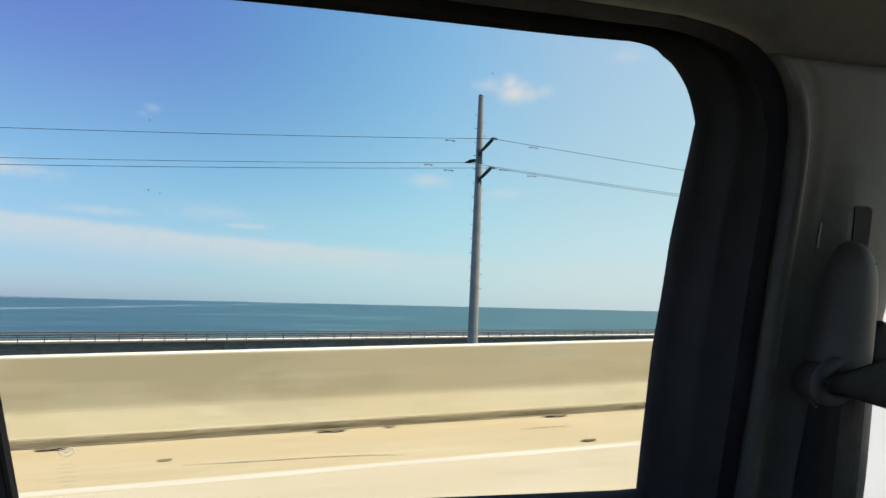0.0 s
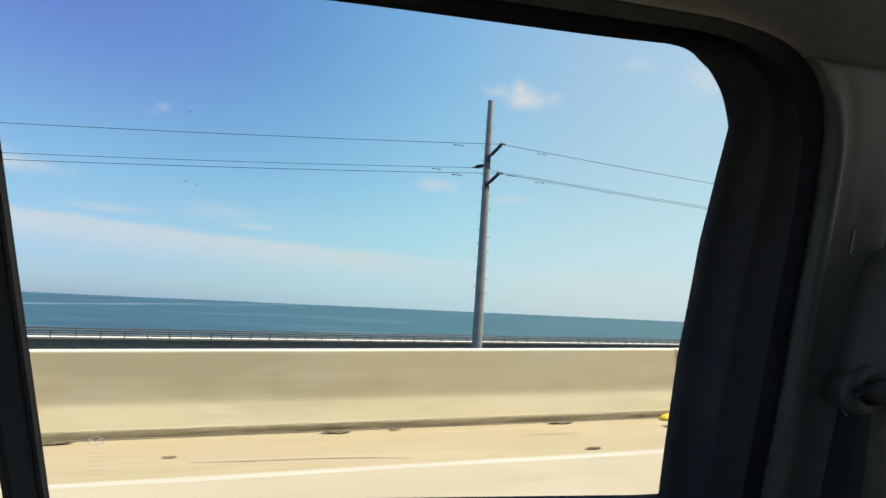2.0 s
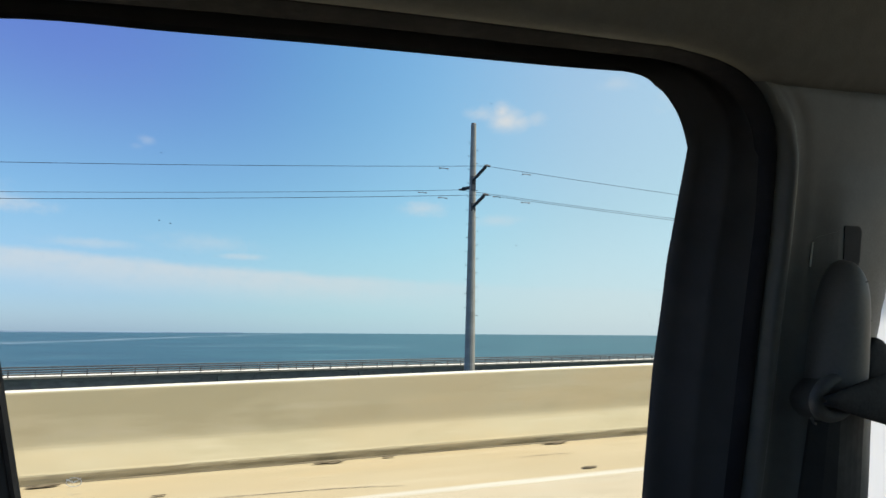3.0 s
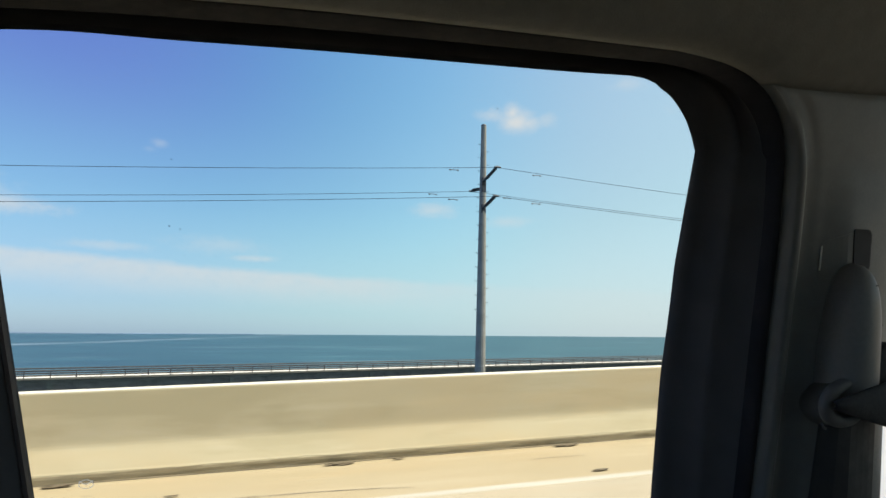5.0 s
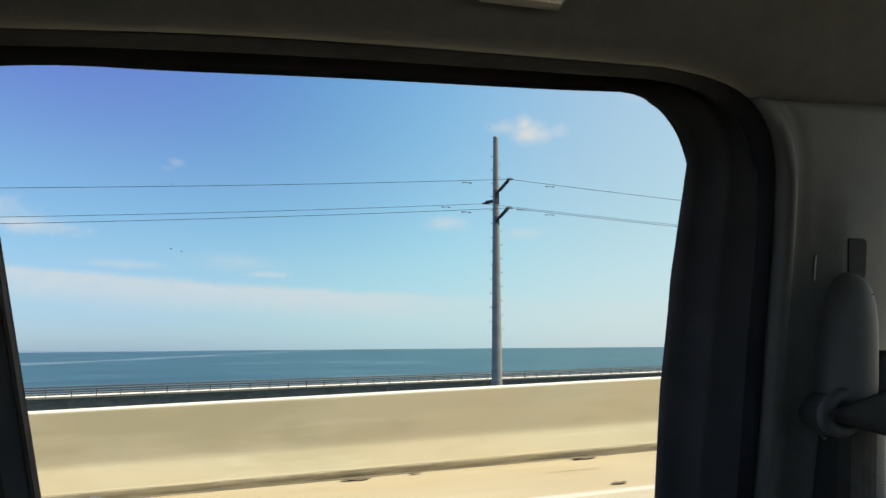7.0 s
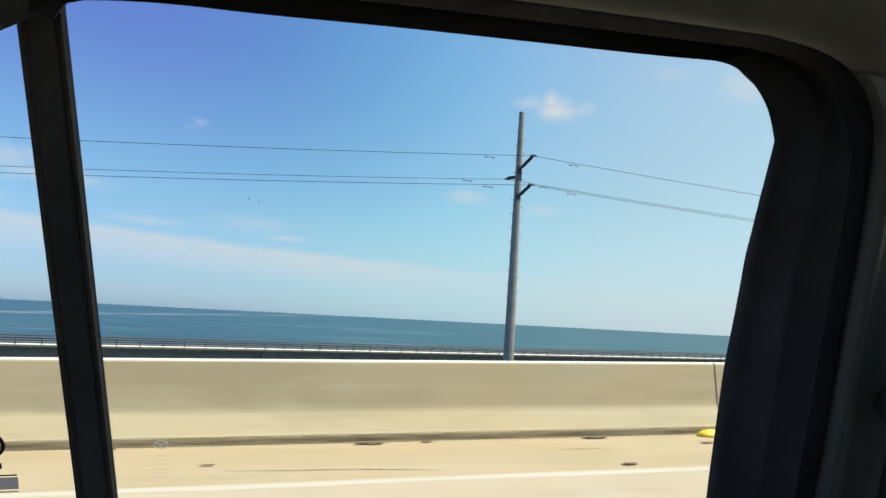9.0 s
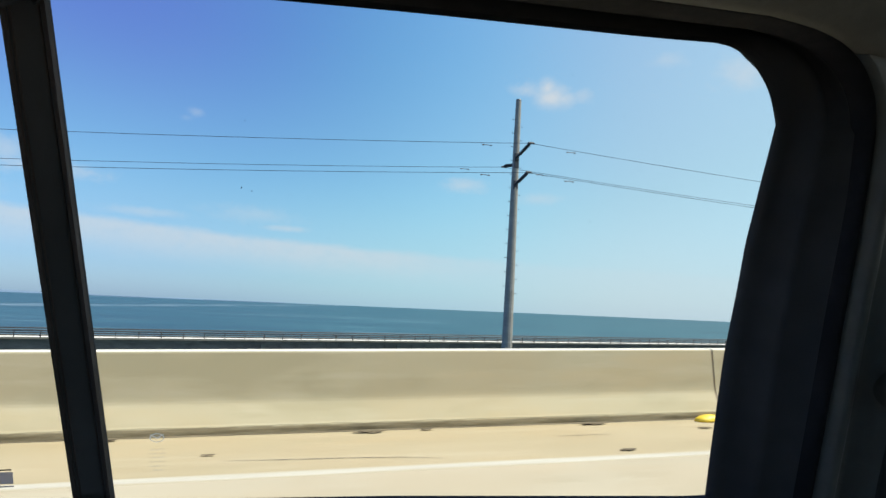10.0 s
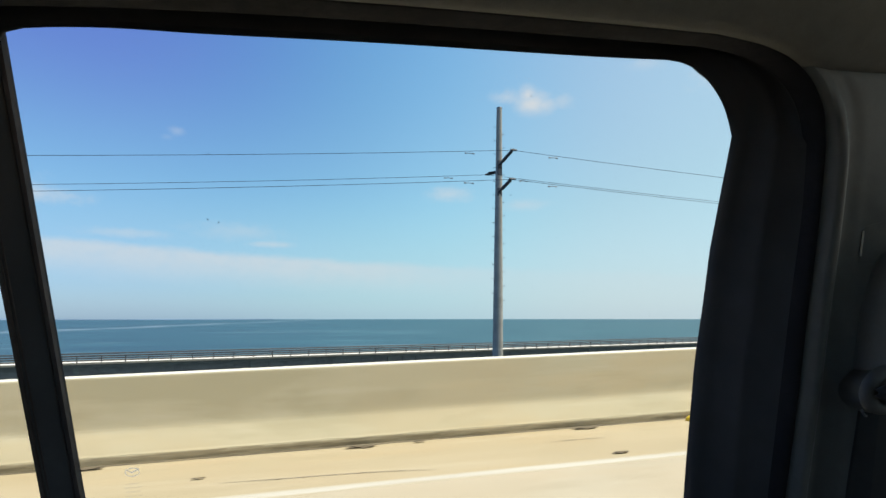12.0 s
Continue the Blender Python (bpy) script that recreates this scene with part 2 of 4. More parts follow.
def concrete(name, base, dark, light, along=0.12, spread=1.0, rough=0.85, blotch=0.0, pale_above=None):
    """Weathered concrete, its stains stretched along the road to stand in for motion blur."""
    m, n = material(name)
    p = n.add("ShaderNodeTexCoord", 3)
    big = n.noise(n.scaled(p, (along, 1.1, 1.6)), 1.0, 5.0, 0.6)
    streak = n.noise(n.scaled(p, (along * 2.2, 5.0, 7.0), (3, 1, 2)), 1.0, 6.0, 0.65)
    grit = n.noise(n.scaled(p, (3, 40, 40)), 1.0, 3.0, 0.6)
    c = n.mix(n.remap(big, 0.35, 0.68, 0.0, 0.75 * spread), base, dark)
    c = n.mix(n.remap(streak, 0.45, 0.72, 0.0, 0.55 * spread), c, light)
    c = n.mix(n.remap(grit, 0.30, 0.75, 0.0, 0.16), c, dark)
    if blotch:
        damp = n.noise(n.scaled(p, (0.55, 1.3, 2.1), (8, 4, 6)), 1.0, 6.0, 0.62, 0.4)
        rust = n.noise(n.scaled(p, (0.30, 1.0, 1.5), (1, 9, 3)), 1.0, 4.0, 0.6)
        c = n.mix(n.remap(damp, 0.46, 0.66, 0.0, 0.75 * blotch), c, tuple(v * q for v, q in zip(dark, (0.88, 0.90, 0.88, 1))))
        c = n.mix(n.remap(rust, 0.52, 0.68, 0.0, 0.6 * blotch), c, tuple(v * q for v, q in zip(base, (1.06, 0.96, 0.84, 1))))
        soft = n.noise(n.scaled(p, (0.9, 1.0, 1.2), (5, 2, 7)), 1.0, 3.0, 0.5)
        c = n.mix(n.remap(soft, 0.42, 0.66, 0.0, 0.55 * blotch), c, tuple(v * q for v, q in zip(base, (0.97, 0.90, 0.82, 1))))
    # paler colour above this height, with an uneven lower edge
    if pale_above:
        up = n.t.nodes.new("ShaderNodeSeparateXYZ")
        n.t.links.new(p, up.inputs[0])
        c = n.mix(n.remap(n.math("ADD", up.outputs[2], n.math("MULTIPLY", n.math("SUBTRACT", streak, 0.5), 0.02)), pale_above - 0.004, pale_above + 0.008, 0.0, 0.8), c, col(0.66, 0.62, 0.54))
    finish(n, c, rough, bump=grit, dist=0.002, strength=0.12, spec=0.2)
    return m


MAT_BARRIER = concrete("barrier_concrete", col(0.497, 0.427, 0.281), col(0.424, 0.357, 0.222), col(0.570, 0.510, 0.358), blotch=0.75, pale_above=0.80)
MAT_SHOULDER = concrete("shoulder_concrete", col(0.39, 0.318, 0.20), col(0.34, 0.275, 0.165), col(0.435, 0.365, 0.245), 0.16, blotch=0.5)
MAT_LANE = concrete("lane_concrete", col(0.41, 0.35, 0.25), col(0.36, 0.305, 0.21), col(0.455, 0.395, 0.29), 0.16, blotch=0.6)
MAT_OLD = concrete("old_bridge_concrete", col(0.195, 0.165, 0.142), col(0.110, 0.090, 0.078), col(0.28, 0.24, 0.205), 0.5, 0.9)
MAT_PIER = concrete("pier_concrete", col(0.20, 0.18, 0.145), col(0.12, 0.11, 0.09), col(0.27, 0.25, 0.20), 0.5, 0.9)
MAT_CURB = concrete("pale_curb", col(0.68, 0.64, 0.57), col(0.50, 0.46, 0.40), col(0.78, 0.74, 0.67), 0.6)
MAT_POLE = concrete("pole_concrete", col(0.29, 0.27, 0.235), col(0.22, 0.20, 0.175), col(0.36, 0.335, 0.30), 1.0)


def plain(name, base, rough, metal=0.0, vary=0.25, scale=30.0, bump=0.3, dist=0.002, spec=0.5):
    m, n = material(name)
    p = n.add("ShaderNodeTexCoord", 3)
    a = n.noise(p, scale, 4.0, 0.6)
    b = n.noise(p, scale * 0.09, 3.0, 0.6)
    dark = tuple(v * (1 - vary) for v in base[:3]) + (1,)
    lite = tuple(min(1, v * (1 + vary)) for v in base[:3]) + (1,)
    c = n.mix(n.remap(b, 0.3, 0.7), dark, lite)
    finish(n, n.mix(n.remap(a, 0.35, 0.7, 0.0, 0.5), c, base), n.remap(a, 0.3, 0.7, max(0.02, rough - 0.08), min(1, rough + 0.08)), metal,
           bump=a, dist=dist, strength=bump, spec=spec)
    return m


MAT_FILLER = plain("joint_filler", col(0.24, 0.195, 0.125), 0.9, vary=0.3, scale=12.0)
MAT_DIRT = plain("gutter_dirt", col(0.150, 0.120, 0.072), 0.95, vary=0.5, scale=9.0, bump=0.8, dist=0.01)
MAT_STEEL = plain("weathered_steel", col(0.045, 0.036, 0.034), 0.7, 0.2, 0.3, 3.0)
MAT_DARKSTEEL = plain("dark_hardware", col(0.05, 0.05, 0.055), 0.55, 0.4, 0.3, 20.0)
MAT_WIRE = plain("wire", col(0.03, 0.03, 0.035), 0.9, 0.0, 0.1, 5.0, spec=0.1)
MAT_FRAME = plain("black_door_plastic", col(0.076, 0.075, 0.078), 0.65, vary=0.2, scale=60, bump=0.15, spec=0.06)
MAT_BAR = plain("satin_black_bar", col(0.106, 0.100, 0.102), 0.55, vary=0.2, scale=50, bump=0.1, spec=0.25)
MAT_BARSEAL = plain("bar_rubber", col(0.105, 0.085, 0.078), 0.7, vary=0.3, scale=80, bump=0.4, spec=0.25)
MAT_SEAL = plain("rubber_seal", col(0.020, 0.020, 0.023), 0.85, vary=0.3, scale=80, bump=0.4, spec=0.15)
MAT_TRIM = plain("grey_trim_plastic", col(0.122, 0.124, 0.118), 0.5, vary=0.08, scale=400, bump=0.2, dist=0.0006)
MAT_COVER = plain("grey_belt_cover", col(0.190, 0.189, 0.187), 0.42, vary=0.05, scale=2600, bump=0.0, dist=0.0005)
MAT_RING = plain("grey_guide_plastic", col(0.104, 0.103, 0.099), 0.65, vary=0.08, scale=300, bump=0.1, dist=0.0005)
MAT_HEADLINER = plain("beige_headliner", col(0.160, 0.157, 0.142), 0.95, vary=0.08, scale=500, bump=0.5, dist=0.0008)
MAT_BELT = plain("belt_webbing", col(0.036, 0.036, 0.038), 0.8, vary=0.2, scale=250, bump=0.5, dist=0.001)
MAT_SHELL = plain("cabin_lining", col(0.25, 0.24, 0.22), 0.9, vary=0.2, scale=20)
# dark tone that cuts bounced light from floor, dashboard and front door
MAT_LOW_BOUNCE = plain("low_bounce_lining", col(0.045, 0.044, 0.042), 0.95, vary=0.2, scale=60)
MAT_PALE = plain("pale_lens_and_glint", col(0.62, 0.62, 0.56), 0.4, vary=0.05, scale=60)
MAT_YELLOW = plain("yellow_plastic", col(0.75, 0.52, 0.03), 0.5, vary=0.1, scale=30)
MAT_SIGN = plain("aluminium_sign", col(0.55, 0.56, 0.57), 0.4, 0.7, 0.1, 10)
MAT_INK = plain("dark_print", col(0.03, 0.03, 0.03), 0.6, vary=0.1, scale=40)
MAT_SPECK = plain("dried_dirt", col(0.02, 0.018, 0.015), 0.95, vary=0.3, scale=300)
MAT_GRIT = plain("road_debris", col(0.13, 0.10, 0.06), 0.95, vary=0.4, scale=40)
MAT_CRACK = plain("crack_sealer", col(0.05, 0.045, 0.04), 0.8, vary=0.3, scale=30)
# distance haze is mixed into this bluish colour
MAT_LAND = plain("far_shore", col(0.112, 0.165, 0.235), 1.0, vary=0.2, scale=0.02)

m, n = material("barrier_grime")
p = n.add("ShaderNodeTexCoord", 3)
up = n.t.nodes.new("ShaderNodeSeparateXYZ")
n.t.links.new(p, up.inputs[0])
clump = n.noise(n.scaled(p, (1.1, 4.0, 14.0)), 1.0, 6.0, 0.65)
fine_ = n.noise(n.scaled(p, (9.0, 30.0, 40.0)), 1.0, 4.0, 0.6)
c = n.mix(n.remap(clump, 0.36, 0.60), col(0.335, 0.280, 0.175), col(0.165, 0.135, 0.080))
c = n.mix(n.remap(fine_, 0.35, 0.7, 0.0, 0.4), c, col(0.30, 0.24, 0.145))
c = n.mix(n.remap(n.math("ADD", up.outputs[2], n.math("MULTIPLY", n.math("SUBTRACT", clump, 0.5), 0.08)), 0.058, 0.092, 0.0, 0.92), c, col(0.485, 0.422, 0.276))
finish(n, c, 0.95, bump=fine_, dist=0.004, strength=0.4, spec=0.1)
MAT_GRIME = m

# edge line: paint worn through to the concrete, most of all along its sides
m, n = material("white_line_paint")
p = n.add("ShaderNodeTexCoord", 3)
up = n.t.nodes.new("ShaderNodeSeparateXYZ")
n.t.links.new(p, up.inputs[0])
worn = n.noise(n.scaled(p, (0.7, 9.0, 1.0)), 1.0, 6.0, 0.65)
fleck = n.noise(n.scaled(p, (8.0, 40.0, 1.0)), 1.0, 4.0, 0.6)
aside = n.math("ABSOLUTE", n.math("SUBTRACT", up.outputs[1], 4.875))
aside = n.math("ADD", aside, n.math("ADD", n.math("MULTIPLY", n.math("SUBTRACT", worn, 0.5), 0.06), n.math("MULTIPLY", n.math("SUBTRACT", fleck, 0.5), 0.03)))
c = n.mix(n.remap(worn, 0.3, 0.7), col(0.480, 0.440, 0.356), col(0.430, 0.388, 0.312))
c = n.mix(n.remap(aside, 0.028, 0.078), c, col(0.41, 0.35, 0.245))
finish(n, c, 0.75, bump=fleck, dist=0.002, strength=0.2, spec=0.2)
MAT_PAINT = m

m, n = material("window_glass")
gl = n.add("ShaderNodeBsdfGlossy", 0, Color=col(1, 1, 1), Roughness=0.02)
tr = n.add("ShaderNodeBsdfTransparent", 0, Color=col(0.97, 0.985, 0.975))
fr = n.add("ShaderNodeFresnel", 0, IOR=1.06)
sh = n.add("ShaderNodeMixShader", 0, i0=fr, i1=tr, i2=gl)
o = n.t.nodes.new("ShaderNodeOutputMaterial")
n.t.links.new(sh, o.inputs[0])
MAT_GLASS = m

# transmission set by how much fill light the cabin needs
m, n = material("tinted_glass")
gl = n.add("ShaderNodeBsdfGlossy", 0, Color=col(1, 1, 1), Roughness=0.02)
tr = n.add("ShaderNodeBsdfTransparent", 0, Color=col(0.90, 0.90, 0.88))
fr = n.add("ShaderNodeFresnel", 0, IOR=1.45)
sh = n.add("ShaderNodeMixShader", 0, i0=fr, i1=tr, i2=gl)
o = n.t.nodes.new("ShaderNodeOutputMaterial")
n.t.links.new(sh, o.inputs[0])
MAT_TINTED = m

# white scatter in the pane stands in for the overexposed light outside
m, n = material("glare_glass")
df = n.add("ShaderNodeBsdfDiffuse", 0, Color=col(0.97, 0.97, 0.96))
tl = n.add("ShaderNodeBsdfTranslucent", 0, Color=col(0.97, 0.97, 0.96))
both = n.add("ShaderNodeMixShader", 0, i0=0.75, i1=df, i2=tl)
tr = n.add("ShaderNodeBsdfTransparent", 0)
sh = n.add("ShaderNodeMixShader", 0, i0=0.9, i1=tr, i2=both)
o = n.t.nodes.new("ShaderNodeOutputMaterial")
n.t.links.new(sh, o.inputs[0])
MAT_GLARE = m

m, n = material("sticker_film")
df = n.add("ShaderNodeBsdfDiffuse", 0, Color=col(0.56, 0.45, 0.385))
tl = n.add("ShaderNodeBsdfTranslucent", 0, Color=col(0.56, 0.45, 0.385))
sh = n.add("ShaderNodeMixShader", 0, i0=0.7, i1=df, i2=tl)
o = n.t.nodes.new("ShaderNodeOutputMaterial")
n.t.links.new(sh, o.inputs[0])
MAT_STICKER = m

m, n = material("etched_glass")
df = n.add("ShaderNodeBsdfTranslucent", 0, Color=col(1.0, 0.94, 0.82))
tr = n.add("ShaderNodeBsdfTransparent", 0)
sh = n.add("ShaderNodeMixShader", 0, i0=0.60, i1=tr, i2=df)
o = n.t.nodes.new("ShaderNodeOutputMaterial")
n.t.links.new(sh, o.inputs[0])
MAT_ETCH = m

m, n = material("faint_etched_glass")
df = n.add("ShaderNodeBsdfTranslucent", 0, Color=col(0.92, 0.92, 0.70))
tr = n.add("ShaderNodeBsdfTransparent", 0)
sh = n.add("ShaderNodeMixShader", 0, i0=0.13, i1=tr, i2=df)
o = n.t.nodes.new("ShaderNodeOutputMaterial")
n.t.links.new(sh, o.inputs[0])
MAT_FAINT = m

m, n = material("sea_water")
p = n.add("ShaderNodeTexCoord", 3)
swell = n.noise(n.scaled(p, (0.006, 0.022, 1)), 1.0, 7.0, 0.68)
lines = n.noise(n.scaled(p, (0.0011, 0.0085, 1), (5, 2, 0)), 1.0, 6.0, 0.62)
chop = n.noise(n.scaled(p, (0.10, 0.22, 1)), 1.0, 5.0, 0.65)
c = n.mix(n.remap(swell, 0.40, 0.62), col(0.020, 0.070, 0.096), col(0.026, 0.098, 0.124))
thin = n.noise(n.scaled(p, (0.00045, 0.0026, 1), (1, 9, 0)), 1.0, 3.0, 0.5)
thin = n.remap(n.math("ABSOLUTE", n.math("SUBTRACT", thin, 0.5)), 0.0, 0.016, 1.0, 0.0)
lines = n.math("MAXIMUM", n.remap(lines, 0.62, 0.70, 0.0, 0.2), n.math("MULTIPLY", thin, n.remap(swell, 0.44, 0.58, 0.0, 0.55)))
xyz = n.t.nodes.new("ShaderNodeSeparateXYZ")
n.t.links.new(p, xyz.inputs[0])
# tint follows bearing from the camera, painting in the sky's uneven reflection
bearing_sheen = n.math("DIVIDE", xyz.outputs[0], n.math("ADD", n.math("ABSOLUTE", xyz.outputs[1]), 150.0))
c = n.mix(n.remap(n.math("ADD", bearing_sheen, n.math("MULTIPLY", n.math("SUBTRACT", swell, 0.5), 0.5)), -0.35, 0.45), n.mix(1.0, c, col(1.38, 1.0, 1.05), "MULTIPLY"), n.mix(1.0, c, col(1.6, 1.14, 1.02), "MULTIPLY"))
c = n.mix(lines, c, col(0.14, 0.22, 0.25))
# one long pale streak running out to the horizon, laid out to fit the camera's view
reach = n.math("SUBTRACT", n.math("MULTIPLY", n.math("ADD", xyz.outputs[0], 300.0), 0.987), n.math("MULTIPLY", n.math("SUBTRACT", xyz.outputs[1], 860.0), 0.163))
reach = n.math("ADD", reach, n.math("MULTIPLY", n.math("SUBTRACT", n.noise(p, 0.004, 3.0), 0.5), 160.0))
c = n.mix(n.math("MULTIPLY", n.remap(n.math("ABSOLUTE", reach), 8.0, 46.0, 1.0, 0.0), n.remap(swell, 0.36, 0.58, 0.25, 0.75)), c, col(0.20, 0.26, 0.30))
c = n.mix(n.remap(chop, 0.35, 0.7, 0.0, 0.35), c, col(0.006, 0.032, 0.045))
finish(n, c, 0.45, bump=chop, dist=0.6, strength=0.5, spec=0.10)
MAT_SEA = m


# ---------------------------------------------------------------- mesh helpers
def thing(name, label, category, matrix=None, group="", kind=""):
    ob = new(name)
    ob.empty_display_size = 0.1
    ob.matrix_world = matrix if matrix is not None else Matrix()
    return tagged(ob, label, category, group, kind)


def part(name, bm, mat, parent, label="", smooth=False, matrix=None):
    me = bpy.data.meshes.new(name)
    if smooth:
        for f in bm.faces:
            f.smooth = True
    bm.to_mesh(me)
    bm.free()
    me.materials.append(mat)
    ob = new(name, me)
    if parent is not None:
        ob.parent = parent
    if matrix is not None:
        ob.matrix_local = matrix
    return tagged(ob, label)


def whole(name, bm, mat, label, category, matrix=None, group="", kind="", smooth=False):
    ob = part(name, bm, mat, None, "", smooth)
    ob.matrix_world = matrix if matrix is not None else Matrix()
    return tagged(ob, label, category, group, kind)


def box(lo, hi, bm=None, bevel=0.0):
    bm = bm or bmesh.new()
    made = bmesh.ops.create_cube(bm, size=1.0)["verts"]
    for v in made:
        v.co = Vector([(a + b) / 2 + c * (b - a) for a, b, c in zip(lo, hi, v.co)])
    if bevel:
        edges = {e for v in made for e in v.link_edges}
        bmesh.ops.bevel(bm, geom=list(edges), offset=bevel, segments=2, affect="EDGES", profile=0.6)
    return bm


def grid(rows, bm=None, closed=False, caps=False):
    """A sheet through rows of points; closed joins each row's end to its start."""
    bm = bm or bmesh.new()
    vs = [[bm.verts.new(p) for p in r] for r in rows]
    k = len(rows[0])
    for a, b in zip(vs, vs[1:]):
        for i in range(k if closed else k - 1):
            j = (i + 1) % k
            bm.faces.new((a[i], a[j], b[j], b[i]))
    if caps:
        bm.faces.new(vs[0][::-1])
        bm.faces.new(vs[-1])
    bmesh.ops.recalc_face_normals(bm, faces=bm.faces)
    return bm


def sweep(section, x0, x1, steps=1):
    """A closed (y, z) section drawn along x."""
    rows = [[(x0 + (x1 - x0) * i / steps, y, z) for y, z in section] for i in range(steps + 1)]
    return grid(rows, closed=True, caps=True)


def tube(points, r, sides=8, bm=None, r1=None, ref=None):
    """A round bar along points, its radius going from r to r1."""
    r1 = r if r1 is None else r1
    rows = []
    pts = [Vector(p) for p in points]
    for i, p in enumerate(pts):
        d = (pts[min(i + 1, len(pts) - 1)] - pts[max(i - 1, 0)]).normalized()
        side = d.cross(Vector(ref) if ref else Vector((0, 0, 1)) if abs(d.z) < 0.9 else Vector((0, 1, 0))).normalized()
        up = side.cross(d)
        rr = r + (r1 - r) * i / max(1, len(pts) - 1)
        rows.append([p + rr * (math.cos(q) * side + math.sin(q) * up) for q in (2 * math.pi * j / sides for j in range(sides))])
    return grid(rows, bm, closed=True, caps=True)


def resample(pts, count):
    pts = [Vector(p) for p in pts]
    d = [0.0]
    for a, b in zip(pts, pts[1:]):
        d.append(d[-1] + (b - a).length)
    out_ = []
    for i in range(count):
        s = d[-1] * i / (count - 1)
        k = max(j for j in range(len(d) - 1) if d[j] <= s + 1e-9)
        f = (s - d[k]) / max(1e-9, d[k + 1] - d[k])
        out_.append(pts[k].lerp(pts[k + 1], min(1, f)))
    return out_


def curve_through(pts, per=8):
    """A smooth line through the points."""
    p = [Vector(q) for q in pts]
    out_ = []
    for i in range(len(p) - 1):
        a, b, c, d = p[max(0, i - 1)], p[i], p[i + 1], p[min(len(p) - 1, i + 2)]
        for k in range(per):
            t = k / per
            out_.append(0.5 * ((2 * b) + (c - a) * t + (2 * a - 5 * b + 4 * c - d) * t * t + (3 * b - a - 3 * c + d) * t ** 3))
    return out_ + [p[-1]]


# ---------------------------------------------------------------- sea and far shore
bm = bmesh.new()
rings = [0, 40, 120, 300, 700, 1500, 3000, 4950]
ang = [2 * math.pi * i / 96 for i in range(96)]
grid([[(max(r, 0.5) * math.sin(a), max(r, 0.5) * math.cos(a), 0) for a in ang] for r in rings], bm, closed=True)
whole("water", bm, MAT_SEA, "wide teal blue sea with faint pale streaks", "sea", Matrix.Translation((0, 0, SEA_Z)), kind="structure", smooth=True)

rows = []
for i in range(41):
    a = radians(-62 + 61.0 * i / 40)
    h = 5.0 + 74.0 * min(1.0, max(0.0, 1.55 - i / 20.0)) ** 1.3 * (0.85 + 0.35 * noise.noise((i * 0.35, 2.0, 0)))
    rows.append([(4700 * math.sin(a), 4700 * math.cos(a), 0), (4720 * math.sin(a), 4720 * math.cos(a), h), (4800 * math.sin(a), 4800 * math.cos(a), 0)])
whole("backdrop_shore", grid(rows), MAT_LAND, "low hazy far shore on the horizon", "shore", Matrix.Translation((0, 0, SEA_Z - 0.3)), kind="structure", smooth=True)

# ---------------------------------------------------------------- the bridge deck
FOOT, LINE, BAR_H, JOINT_AT = 6.346, 4.875, 0.81, 5.02
X0, X1 = -300.0, 300.0
whole("road", sweep([(-7.2, -0.45), (-7.2, 0.0), (LINE - 0.06, 0.0), (LINE - 0.06, -0.45)], X0, X1, 60), MAT_LANE,
      "pale worn concrete traffic lane of a bridge", "road", ROAD, kind="structure")
whole("road_shoulder", sweep([(LINE - 0.06, -0.45), (LINE - 0.06, 0.0), (FOOT + 0.42, 0.0), (FOOT + 0.42, -0.45)], X0, X1, 60), MAT_SHOULDER,
      "sandy beige concrete road shoulder beside the barrier", "road shoulder", ROAD, kind="structure")
bm = bmesh.new()
rows = []
for i in range(301):
    x = X0 + 2.0 * i
    w = 0.078 + 0.008 * noise.noise((x * 0.3, 0, 0))
    v = w + 0.004 * noise.noise((x * 0.9, 5, 0))
    rows.append([(x, LINE - w - 0.006, -0.001), (x, LINE - w, 0.004), (x, LINE + v, 0.004), (x, LINE + v + 0.006, -0.001)])
whole("edge_line", grid(rows, bm), MAT_PAINT, "worn white edge line painted on the concrete", "road marking", ROAD, kind="structure")
rows = []
x = X0
while x < X1:
    x += 0.06 if -12 < x < 22 else 1.0
    w = 0.020 + 0.020 * noise.noise((x * 0.8, 1, 0)) + 0.016 * noise.noise((x * 3.1, 4, 0)) + 0.012 * noise.noise((x * 9.0, 7, 0))
    rows.append([(x, FOOT - max(0.008, w), 0.0035), (x, FOOT - 0.006, 0.010), (x, FOOT + 0.003, 0.014)])
whole("gutter_dirt", grid(rows), MAT_DIRT, "dark dirt gathered along the foot of the barrier", "dirt", ROAD, kind="stuff")

barrier = thing("wall_barrier", "sand coloured cast concrete safety barrier along the road", "barrier", ROAD, kind="structure")
SECTION = [(FOOT, 0.0), (FOOT, 0.078), (FOOT + 0.005, 0.088), (FOOT + 0.016, 0.104), (FOOT + 0.100, 0.262), (FOOT + 0.114, 0.292), (FOOT + 0.122, 0.318), (FOOT + 0.127, 0.348), (FOOT + 0.131, 0.385), (FOOT + 0.164, BAR_H - 0.022), (FOOT + 0.170, BAR_H - 0.007), (FOOT + 0.184, BAR_H),
           (FOOT + 0.36, BAR_H), (FOOT + 0.375, BAR_H - 0.02), (FOOT + 0.42, 0.0), (FOOT + 0.42, -0.45), (FOOT + 0.3, -0.45), (FOOT + 0.3, 0.0)]
JOINTS = [X0] + [JOINT_AT + 40.0 * k for k in range(-7, 8)] + [X1]
